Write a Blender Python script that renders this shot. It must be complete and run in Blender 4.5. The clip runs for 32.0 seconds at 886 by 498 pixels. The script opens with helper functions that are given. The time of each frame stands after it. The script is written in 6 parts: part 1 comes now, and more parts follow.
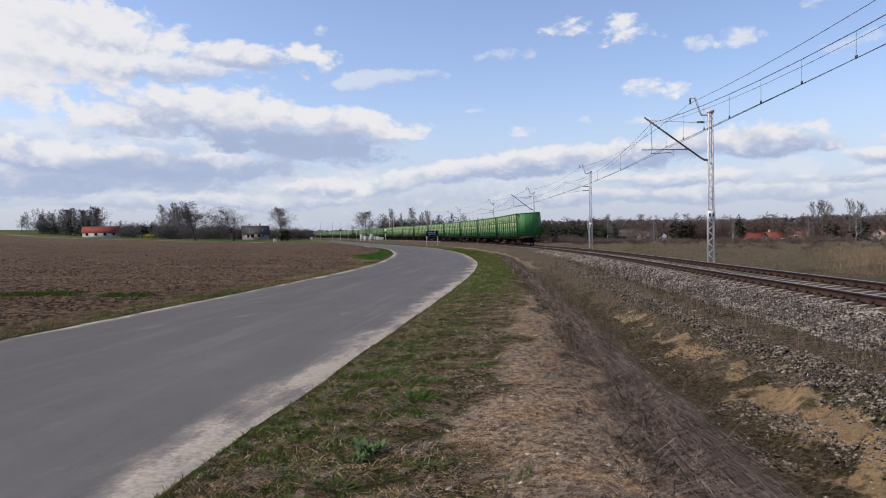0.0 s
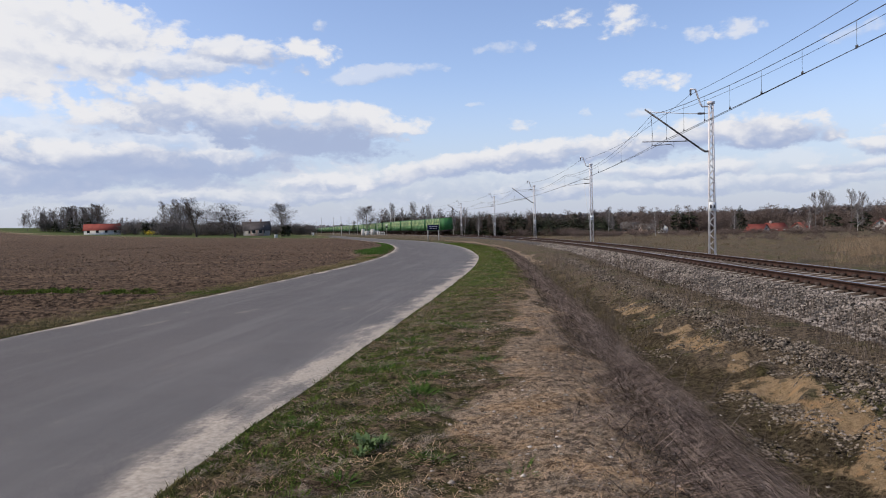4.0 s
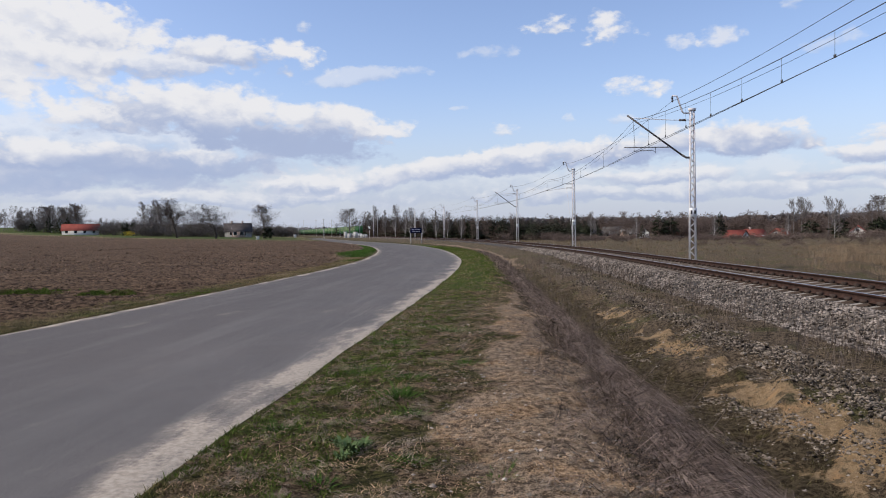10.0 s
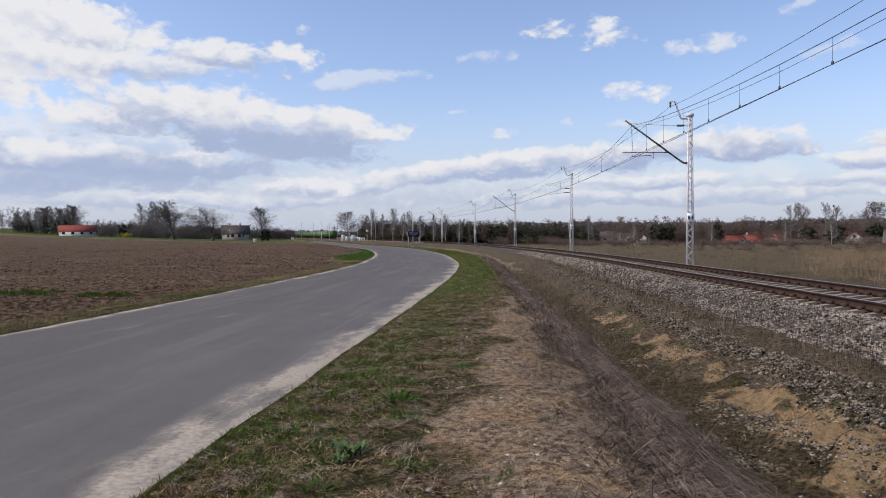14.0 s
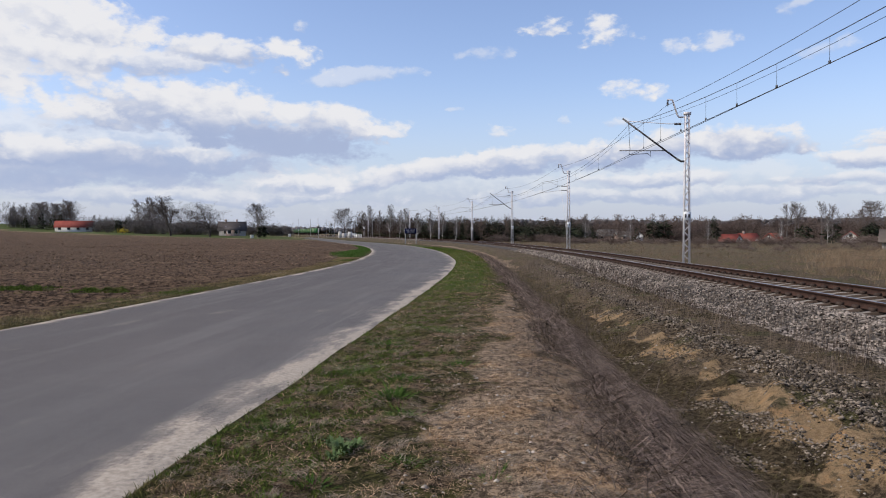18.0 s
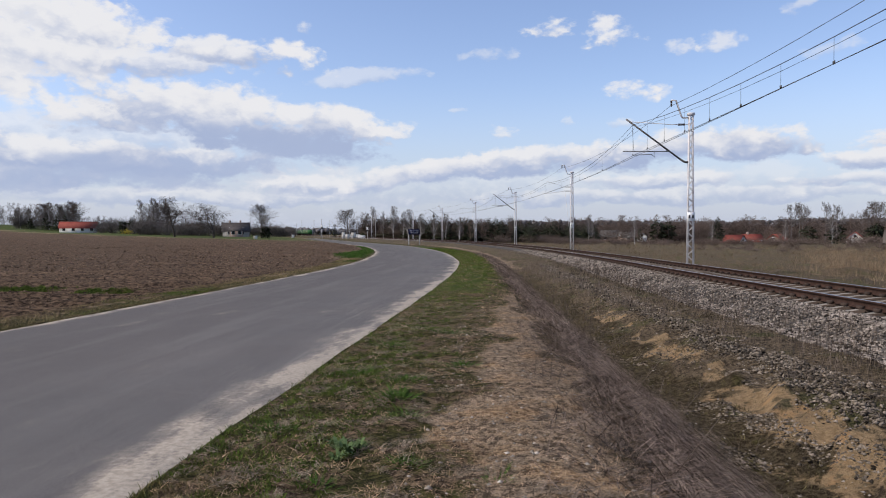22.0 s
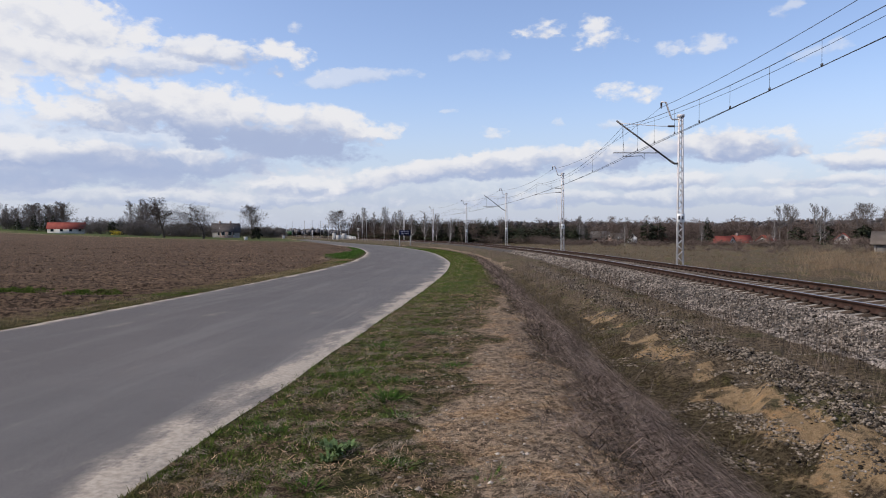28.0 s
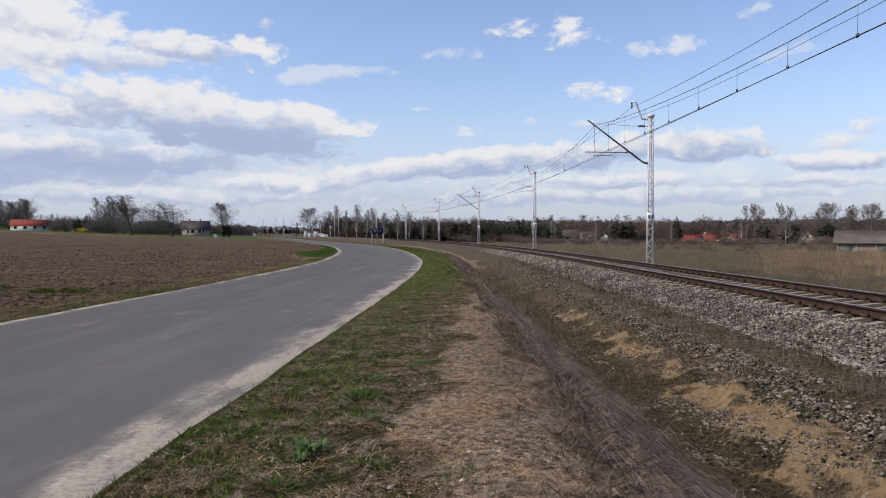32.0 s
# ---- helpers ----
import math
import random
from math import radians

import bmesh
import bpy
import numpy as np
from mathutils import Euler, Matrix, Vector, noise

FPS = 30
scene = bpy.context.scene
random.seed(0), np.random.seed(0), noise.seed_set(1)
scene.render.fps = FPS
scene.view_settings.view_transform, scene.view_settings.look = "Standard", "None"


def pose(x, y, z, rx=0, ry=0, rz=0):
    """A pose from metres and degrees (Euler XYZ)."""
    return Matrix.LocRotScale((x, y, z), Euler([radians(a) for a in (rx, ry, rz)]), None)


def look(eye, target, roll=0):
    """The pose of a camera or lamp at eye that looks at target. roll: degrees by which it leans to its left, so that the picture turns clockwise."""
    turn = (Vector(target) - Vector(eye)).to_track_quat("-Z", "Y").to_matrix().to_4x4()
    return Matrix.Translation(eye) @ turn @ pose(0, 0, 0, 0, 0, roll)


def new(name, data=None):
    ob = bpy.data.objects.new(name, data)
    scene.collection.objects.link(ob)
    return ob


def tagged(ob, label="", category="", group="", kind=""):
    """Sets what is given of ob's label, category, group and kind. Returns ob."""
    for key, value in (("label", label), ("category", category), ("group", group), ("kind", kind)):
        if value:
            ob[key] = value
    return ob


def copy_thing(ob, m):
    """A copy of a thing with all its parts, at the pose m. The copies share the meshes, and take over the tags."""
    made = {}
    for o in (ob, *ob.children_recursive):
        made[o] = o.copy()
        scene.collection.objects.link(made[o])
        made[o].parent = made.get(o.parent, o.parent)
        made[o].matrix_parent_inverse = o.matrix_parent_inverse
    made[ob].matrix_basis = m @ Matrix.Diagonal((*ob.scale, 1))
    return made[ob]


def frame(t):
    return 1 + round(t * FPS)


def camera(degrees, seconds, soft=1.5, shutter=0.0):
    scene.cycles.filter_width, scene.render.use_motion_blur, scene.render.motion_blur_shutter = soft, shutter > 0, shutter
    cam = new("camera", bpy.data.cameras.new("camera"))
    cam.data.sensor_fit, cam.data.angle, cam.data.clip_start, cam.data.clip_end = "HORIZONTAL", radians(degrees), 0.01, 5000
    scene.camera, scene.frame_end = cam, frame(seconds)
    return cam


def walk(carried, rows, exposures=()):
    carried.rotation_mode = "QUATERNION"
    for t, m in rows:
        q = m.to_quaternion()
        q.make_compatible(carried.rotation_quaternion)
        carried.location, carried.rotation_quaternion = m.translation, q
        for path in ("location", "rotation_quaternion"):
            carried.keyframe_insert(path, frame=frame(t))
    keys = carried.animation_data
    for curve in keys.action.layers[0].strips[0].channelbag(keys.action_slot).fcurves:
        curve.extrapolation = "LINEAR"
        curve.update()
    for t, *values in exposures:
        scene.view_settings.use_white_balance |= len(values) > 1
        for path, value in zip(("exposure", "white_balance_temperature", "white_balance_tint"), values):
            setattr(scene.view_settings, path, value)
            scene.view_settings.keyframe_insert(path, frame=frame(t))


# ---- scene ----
# camera: hand-held at eye height beside the road, turning slightly
EYE = 1.55
cam = camera(65.0, 32.0, soft=1.0)
# seconds, sideways sway, then tilt, lean and turn in degrees
PATH = [
    (0, -0.003, 88.77, 0.75, 4.48),
    (0.5, -0.003, 88.89, 0.73, 5.44),
    (1, -0.016, 88.84, 0.72, 6.77),
    (1.5, -0.012, 88.78, 0.75, 6.59),
    (2, -0.009, 88.74, 0.91, 6.09),
    (2.5, -0.001, 88.54, 1.04, 5.44),
    (3, -0.001, 88.37, 1.2, 5.08),
    (3.5, 0.006, 88.31, 1.37, 4.72),
    (5.5, 0.001, 88.16, 0.88, 4.1),
    (6, 0.001, 88.05, 0.82, 3.86),
    (6.5, -0.002, 88.04, 0.8, 3.75),
    (7, 0.002, 88.04, 0.89, 3.77),
    (7.5, 0.003, 88.16, 0.84, 3.65),
    (8, 0.001, 88.17, 0.74, 3.57),
    (8.5, -0.001, 88.16, 0.77, 3.26),
    (9, -0.005, 88.25, 0.71, 3.33),
    (9.5, 0.001, 88.46, 0.79, 3.08),
    (10, 0.002, 88.53, 0.79, 3.16),
    (10.5, 0, 88.38, 0.68, 3.24),
    (11, 0.006, 88.39, 0.7, 3.12),
    (11.5, 0.001, 88.5, 0.59, 3.1),
    (12, 0.007, 88.49, 0.65, 3.09),
    (12.5, 0.002, 88.59, 0.71, 2.89),
    (13, 0.005, 88.62, 0.51, 3.04),
    (13.5, 0.002, 88.77, 0.5, 2.97),
    (14, -0.001, 88.83, 0.41, 2.97),
    (14.5, -0.004, 88.74, 0.32, 3.12),
    (16.5, 0.002, 88.55, 0.4, 3.04),
    (17, 0.001, 88.74, 0.25, 2.88),
    (17.5, 0.003, 88.48, 0.14, 2.8),
    (18, 0.001, 88.6, 0.15, 2.72),
    (18.5, -0.002, 88.76, 0.1, 2.89),
    (19, -0.005, 88.91, 0.07, 2.82),
    (19.5, -0, 88.86, 0.2, 2.91),
    (20, 0.002, 88.72, 0.17, 2.8),
    (20.5, -0.002, 88.83, 0.11, 2.79),
    (21, 0.001, 88.76, 0.1, 2.82),
    (21.5, -0.001, 88.69, 0.08, 2.85),
    (22, 0.001, 88.67, 0.16, 3),
    (22.5, -0, 88.67, 0.17, 2.96),
    (23, 0, 88.7, 0.19, 2.99),
    (23.5, -0.005, 88.94, 0.02, 2.85),
    (24, -0.003, 89.01, -0.1, 2.71),
    (24.5, -0.002, 88.87, -0.07, 2.65),
    (25, -0.006, 88.91, -0.07, 2.75),
    (25.5, -0.007, 89.05, 0.05, 2.78),
    (27.5, 0.002, 88.76, 0.12, 2.39),
    (28, 0.003, 88.75, 0.12, 2.25),
    (28.5, 0.003, 88.83, 0.14, 2.18),
    (29, 0.003, 88.99, 0.03, 2.26),
    (29.5, 0.004, 89.06, 0.04, 1.92),
    (30, 0.001, 88.84, 0.1, 1.8),
    (30.5, 0, 88.83, 0.13, 1.52),
    (31, 0.005, 88.84, 0.09, 1.18),
    (31.5, 0.007, 88.79, 0.05, 0.54),
    (32, 0.005, 88.6, 0, -0),
]
walk(cam, [(t, pose(sx, 0, EYE, rx, ry, rz)) for t, sx, rx, ry, rz in PATH])

# ---- light: spring sun from the left, broken cloud ----
SUN_AZ, SUN_EL = radians(-104), radians(43)


class Nodes:
    """Short hand for building node trees."""

    def __init__(self, tree):
        self.tree, self.n, self.l = tree, tree.nodes, tree.links

    def put(self, kind, **sets):
        node = self.n.new(kind)
        for k, v in sets.items():
            node.inputs[k].default_value = v
        return node

    def link(self, a, b):
        self.l.new(a, b)

    def math(self, op, a, b=None, c=None, clamp=False):
        node = self.n.new("ShaderNodeMath")
        node.operation, node.use_clamp = op, clamp
        for i, v in enumerate((a, b, c)):
            if v is None:
                continue
            if isinstance(v, (int, float)):
                node.inputs[i].default_value = v
            else:
                self.l.new(v, node.inputs[i])
        return node.outputs[0]

    def mix(self, fac, a, b, blend="MIX"):
        node = self.n.new("ShaderNodeMix")
        node.data_type, node.blend_type = "RGBA", blend
        for sock, v in ((node.inputs[0], fac), (node.inputs[6], a), (node.inputs[7], b)):
            if isinstance(v, (int, float)):
                sock.default_value = v
            elif isinstance(v, tuple):
                sock.default_value = (*v, 1) if len(v) == 3 else v
            else:
                self.l.new(v, sock)
        return node.outputs[2]

    def noise(self, vec, scale, detail=4, rough=0.55, dist=0.0, out="Fac"):
        node = self.n.new("ShaderNodeTexNoise")
        node.inputs["Scale"].default_value, node.inputs["Detail"].default_value = scale, detail
        node.inputs["Roughness"].default_value, node.inputs["Distortion"].default_value = rough, dist
        if vec is not None:
            self.l.new(vec, node.inputs["Vector"])
        return node.outputs[out]

    def ramp(self, fac, lo, hi, a=0.0, b=1.0, smooth=True):
        node = self.n.new("ShaderNodeMapRange")
        node.interpolation_type = "SMOOTHSTEP" if smooth else "LINEAR"
        self.l.new(fac, node.inputs[0])
        for i, v in enumerate((lo, hi, a, b)):
            node.inputs[i + 1].default_value = v
        return node.outputs[0]

    def attr(self, name):
        node = self.n.new("ShaderNodeAttribute")
        node.attribute_name = name
        return node.outputs["Fac"]


def make_world():
    w = bpy.data.worlds.new("sky")
    scene.world = w
    w.use_nodes = True
    k = Nodes(w.node_tree)
    k.n.clear()
    coord = k.put("ShaderNodeTexCoord").outputs["Generated"]
    sky = k.put("ShaderNodeTexSky")
    sky.sky_type, sky.sun_disc = "NISHITA", False
    sky.sun_elevation, sky.sun_rotation = SUN_EL, SUN_AZ
    sky.air_density, sky.dust_density, sky.ozone_density = 1.0, 1.2, 1.5
    sep = k.put("ShaderNodeSeparateXYZ")
    k.link(coord, sep.inputs[0])
    x, y, z = sep.outputs
    az = k.math("ARCTAN2", x, y)
    el = k.math("ARCSINE", z)
    vec = k.put("ShaderNodeCombineXYZ")
    k.link(az, vec.inputs[0])
    k.link(k.math("MULTIPLY", el, 1.7), vec.inputs[1])
    vec = vec.outputs[0]
    warp = k.put("ShaderNodeSeparateColor")
    k.link(k.noise(vec, 9.0, 5, 0.6, out="Color"), warp.inputs[0])
    wa = k.math("ADD", az, k.math("MULTIPLY_ADD", warp.outputs[0], 0.080, -0.040))
    we = k.math("ADD", el, k.math("MULTIPLY_ADD", warp.outputs[1], 0.040, -0.020))
    ragged = k.math("SUBTRACT", k.noise(vec, 22.0, 9, 0.62), 0.5)
    puff = k.n.new("ShaderNodeTexVoronoi")
    puff.feature = "SMOOTH_F1"
    puff.inputs["Scale"].default_value, puff.inputs["Smoothness"].default_value = 34.0, 0.6
    puff.inputs["Detail"].default_value = 2.5
    bent = k.put("ShaderNodeCombineXYZ")
    k.link(wa, bent.inputs[0])
    k.link(k.math("MULTIPLY", we, 1.5), bent.inputs[1])
    k.link(bent.outputs[0], puff.inputs["Vector"])
    billow = k.math("SUBTRACT", 0.42, puff.outputs["Distance"])
    edge = k.math("MULTIPLY_ADD", ragged, 1.9, k.math("MULTIPLY", billow, 0.55))
    soft = k.math("MULTIPLY_ADD", ragged, 1.8, k.math("MULTIPLY", billow, 1.1))

    blue = k.mix(1.0, sky.outputs[0], (SKY_GAIN[0], SKY_GAIN[1], SKY_GAIN[2]), "MULTIPLY")
    haze = k.ramp(el, -0.02, 0.22, 0.85, 0.0)
    colour = k.mix(haze, blue, (0.525, 0.585, 0.735))
    # scattered cloud all round, thin ahead
    broad = k.noise(vec, 3.4, 7, 0.6)
    low = k.ramp(el, 0.0, 0.13, 0.20, 0.0)
    behind = k.ramp(k.math("ABSOLUTE", az), 0.75, 1.1, 0.0, 0.05)
    over = k.ramp(el, 0.42, 0.6, 0.0, 0.01)
    stray = k.math("ADD", k.math("SUBTRACT", broad, 0.72), k.math("ADD", low, k.math("MAXIMUM", behind, over)))
    stray = k.math("MULTIPLY_ADD", stray, 2.5, k.math("MULTIPLY", edge, 0.9))
    colour = k.mix(k.ramp(stray, -0.30, 0.65), colour, k.mix(k.ramp(soft, -0.6, 0.5), (0.50, 0.57, 0.71), (0.80, 0.81, 0.85)))
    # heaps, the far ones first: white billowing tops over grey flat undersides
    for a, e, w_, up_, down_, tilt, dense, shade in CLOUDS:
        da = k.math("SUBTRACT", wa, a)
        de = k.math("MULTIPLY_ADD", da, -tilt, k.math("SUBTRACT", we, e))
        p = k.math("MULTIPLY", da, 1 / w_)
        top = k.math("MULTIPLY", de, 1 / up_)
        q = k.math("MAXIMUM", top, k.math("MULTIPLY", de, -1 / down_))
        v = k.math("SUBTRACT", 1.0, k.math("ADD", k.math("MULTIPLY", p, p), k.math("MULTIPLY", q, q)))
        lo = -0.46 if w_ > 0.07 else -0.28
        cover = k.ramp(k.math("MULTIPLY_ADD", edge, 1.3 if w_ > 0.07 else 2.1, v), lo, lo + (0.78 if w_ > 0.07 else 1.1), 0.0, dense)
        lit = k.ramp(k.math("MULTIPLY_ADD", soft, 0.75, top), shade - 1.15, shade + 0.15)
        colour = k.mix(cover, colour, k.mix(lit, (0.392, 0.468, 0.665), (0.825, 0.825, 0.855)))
    bg = k.put("ShaderNodeBackground", Strength=1.0)
    k.link(colour, bg.inputs[0])
    out = k.put("ShaderNodeOutputWorld")
    k.link(bg.outputs[0], out.inputs[0])


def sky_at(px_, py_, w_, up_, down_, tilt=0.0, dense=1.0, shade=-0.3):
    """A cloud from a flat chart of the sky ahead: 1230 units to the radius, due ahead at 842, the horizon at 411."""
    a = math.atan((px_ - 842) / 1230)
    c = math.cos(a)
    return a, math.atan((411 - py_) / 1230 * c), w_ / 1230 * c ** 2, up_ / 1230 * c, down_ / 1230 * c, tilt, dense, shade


SKY_GAIN = (0.178, 0.170, 0.186)
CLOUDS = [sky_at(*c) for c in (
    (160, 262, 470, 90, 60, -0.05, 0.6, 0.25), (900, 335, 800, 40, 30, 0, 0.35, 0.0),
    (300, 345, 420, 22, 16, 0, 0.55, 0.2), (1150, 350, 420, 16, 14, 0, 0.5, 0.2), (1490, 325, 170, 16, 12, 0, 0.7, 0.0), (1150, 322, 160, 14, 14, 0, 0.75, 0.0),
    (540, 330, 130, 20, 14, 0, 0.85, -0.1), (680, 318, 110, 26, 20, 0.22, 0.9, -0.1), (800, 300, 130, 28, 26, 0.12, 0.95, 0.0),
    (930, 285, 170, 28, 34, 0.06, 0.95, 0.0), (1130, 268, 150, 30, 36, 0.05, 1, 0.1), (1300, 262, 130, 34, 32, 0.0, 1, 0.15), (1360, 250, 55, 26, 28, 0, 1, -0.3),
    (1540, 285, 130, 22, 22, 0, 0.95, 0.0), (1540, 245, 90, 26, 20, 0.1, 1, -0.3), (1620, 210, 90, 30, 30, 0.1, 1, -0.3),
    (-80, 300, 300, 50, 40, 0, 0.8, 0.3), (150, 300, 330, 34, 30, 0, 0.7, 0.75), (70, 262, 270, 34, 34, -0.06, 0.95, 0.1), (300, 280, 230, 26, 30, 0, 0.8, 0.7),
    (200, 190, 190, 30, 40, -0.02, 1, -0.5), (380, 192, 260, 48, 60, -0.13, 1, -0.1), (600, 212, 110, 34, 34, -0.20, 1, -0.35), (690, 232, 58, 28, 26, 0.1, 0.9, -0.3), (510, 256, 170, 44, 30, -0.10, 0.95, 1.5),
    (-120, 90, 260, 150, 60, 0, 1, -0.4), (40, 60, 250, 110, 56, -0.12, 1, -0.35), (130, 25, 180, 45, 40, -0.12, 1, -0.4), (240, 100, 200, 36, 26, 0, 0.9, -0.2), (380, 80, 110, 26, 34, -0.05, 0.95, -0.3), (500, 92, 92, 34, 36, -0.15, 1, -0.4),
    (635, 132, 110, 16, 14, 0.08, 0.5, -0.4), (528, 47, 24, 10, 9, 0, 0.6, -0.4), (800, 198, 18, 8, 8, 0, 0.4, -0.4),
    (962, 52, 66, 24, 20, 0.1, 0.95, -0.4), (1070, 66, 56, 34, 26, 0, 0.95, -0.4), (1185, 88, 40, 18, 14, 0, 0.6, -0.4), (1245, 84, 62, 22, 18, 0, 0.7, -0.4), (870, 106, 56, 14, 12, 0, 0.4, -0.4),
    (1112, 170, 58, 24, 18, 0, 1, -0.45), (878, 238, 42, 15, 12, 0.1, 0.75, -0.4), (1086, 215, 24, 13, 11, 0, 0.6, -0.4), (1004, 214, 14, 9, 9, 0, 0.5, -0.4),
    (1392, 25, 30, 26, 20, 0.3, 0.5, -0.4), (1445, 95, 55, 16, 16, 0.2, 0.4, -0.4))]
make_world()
sun = new("sun", bpy.data.lights.new("sun", "SUN"))
sun.data.energy, sun.data.angle, sun.data.color = 3.75, radians(0.7), (1.0, 0.93, 0.83)
sun.matrix_world = look((math.sin(SUN_AZ) * 50, math.cos(SUN_AZ) * 50, math.tan(SUN_EL) * 50), (0, 0, 0))
scene.view_settings.exposure = 0.0

# ---- materials ----
def material(name, rough=0.9, metal=0.0):
    m = bpy.data.materials.new(name)
    m.use_nodes = True
    k = Nodes(m.node_tree)
    k.bsdf = m.node_tree.nodes["Principled BSDF"]
    k.bsdf.inputs["Roughness"].default_value = rough
    k.bsdf.inputs["Metallic"].default_value = metal
    k.bsdf.inputs["Specular IOR Level"].default_value = 0.4 if rough < 0.8 else 0.04
    k.obj = k.n.new("ShaderNodeTexCoord").outputs["Object"]
    return m, k


def paint(k, colour):
    if isinstance(colour, tuple):
        k.bsdf.inputs["Base Color"].default_value = (*colour, 1)
    else:
        k.link(colour, k.bsdf.inputs["Base Color"])


def bump(k, height, dist=0.01, strength=0.6):
    b = k.put("ShaderNodeBump", Strength=strength, Distance=dist)
    k.link(height, b.inputs["Height"])
    k.link(b.outputs[0], k.bsdf.inputs["Normal"])


def varied(name, a, b, scale=3.0, fine=40.0, rough=0.85, metal=0.0, bump_m=0.0, island=0.0, each=0.0, c=None):
    """Two tones in patches with finer grain; island or each: by how much single pieces differ."""
    m, k = material(name, rough, metal)
    f1, f2 = k.noise(k.obj, scale, 5), k.noise(k.obj, fine, 4)
    fac = k.math("ADD", k.math("MULTIPLY", k.ramp(f1, 0.3, 0.7), 0.6), k.math("MULTIPLY", k.ramp(f2, 0.3, 0.7), 0.4))
    col = k.mix(fac, a, b)
    if c:
        col = k.mix(k.ramp(k.noise(k.obj, scale * 0.4, 4), 0.52, 0.68), col, c)
    if island:
        g = k.n.new("ShaderNodeNewGeometry").outputs["Random Per Island"]
        col = k.mix(1.0, col, k.mix(g, (1 - island,) * 3, (1 + island,) * 3), "MULTIPLY")
    if each:
        g = k.n.new("ShaderNodeObjectInfo").outputs["Random"]
        col = k.mix(1.0, col, k.mix(g, (1 - each,) * 3, (1 + each,) * 3), "MULTIPLY")
    paint(k, col)
    if bump_m:
        bump(k, f2, bump_m)
    return m


def ground_material():
    m, k = material("ground_mat", 0.95)
    o = k.obj
    big, mid, fine, tiny = k.noise(o, 0.35, 5), k.noise(o, 2.2, 6), k.noise(o, 14, 6, 0.65), k.noise(o, 70, 5, 0.7)
    grit = k.math("ADD", k.math("MULTIPLY", fine, 0.5), k.math("MULTIPLY", tiny, 0.5))
    g2 = k.ramp(grit, 0.43, 0.57)
    # dry straw over pale earth: grey litter, tan mats, dark crumbs
    dry = k.mix(g2, (0.080, 0.058, 0.038), (0.41, 0.300, 0.200))
    tan = k.mix(g2, (0.145, 0.087, 0.045), (0.49, 0.33, 0.19))
    dry = k.mix(k.ramp(k.noise(o, 1.3, 6, 0.62), 0.49, 0.62), dry, tan)
    dry = k.mix(k.ramp(k.noise(o, 4.5, 6, 0.65), 0.55, 0.66), dry, k.mix(g2, (0.046, 0.034, 0.024), (0.25, 0.185, 0.128)))
    dry = k.mix(k.ramp(k.noise(o, 26, 5, 0.7), 0.60, 0.68), dry, (0.032, 0.025, 0.018))
    # mossy green with brown thatch
    green = k.mix(g2, (0.020, 0.021, 0.008), (0.092, 0.082, 0.028))
    green = k.mix(k.ramp(k.noise(o, 3.1, 6, 0.65), 0.47, 0.60), green, k.mix(g2, (0.038, 0.026, 0.016), (0.20, 0.142, 0.085)))
    green = k.mix(k.ramp(k.noise(o, 22, 5, 0.7), 0.58, 0.68), green, (0.024, 0.019, 0.012))
    # ploughed soil, darker where the bump dips, with paler, drier streaks
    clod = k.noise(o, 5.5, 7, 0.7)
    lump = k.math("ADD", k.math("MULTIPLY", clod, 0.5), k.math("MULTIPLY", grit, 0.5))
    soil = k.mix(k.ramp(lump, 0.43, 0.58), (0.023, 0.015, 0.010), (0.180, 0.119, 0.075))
    st = k.put("ShaderNodeMapping")
    k.link(o, st.inputs[0])
    st.inputs["Rotation"].default_value = (0, 0, 0.15)
    st.inputs["Scale"].default_value = (0.03, 0.16, 1)
    streak = k.noise(st.outputs[0], 3.0, 5)
    soil = k.mix(k.ramp(streak, 0.52, 0.70, 0, 0.5), soil, k.mix(k.ramp(lump, 0.43, 0.58), (0.085, 0.055, 0.034), (0.26, 0.175, 0.108)))
    soil = k.mix(k.ramp(k.noise(st.outputs[0], 7.0, 4), 0.58, 0.75, 0, 0.5), soil, (0.06, 0.042, 0.032))
    sand = k.mix(k.ramp(grit, 0.40, 0.60), (0.22, 0.147, 0.077), (0.39, 0.273, 0.155))
    sand = k.mix(k.ramp(k.noise(o, 3.0, 5), 0.56, 0.66), sand, (0.38, 0.238, 0.120))
    sand = k.mix(k.ramp(k.noise(o, 7.0, 6, 0.7), 0.53, 0.62), sand, k.mix(g2, (0.05, 0.038, 0.022), (0.15, 0.112, 0.066)))
    ditch = k.mix(g2, (0.025, 0.018, 0.010), (0.115, 0.087, 0.050))
    ditch = k.mix(k.ramp(mid, 0.55, 0.7), ditch, k.mix(g2, (0.024, 0.022, 0.008), (0.100, 0.084, 0.030)))
    rough = k.mix(g2, (0.038, 0.028, 0.018), (0.185, 0.138, 0.088))
    rough = k.mix(k.ramp(k.noise(o, 0.9, 5), 0.50, 0.64), rough, k.mix(g2, (0.05, 0.048, 0.022), (0.125, 0.108, 0.052)))
    edge = k.math("MULTIPLY", k.math("SUBTRACT", mid, 0.5), 1.1)
    edge = k.math("ADD", edge, k.math("MULTIPLY", k.math("SUBTRACT", fine, 0.5), 0.6))

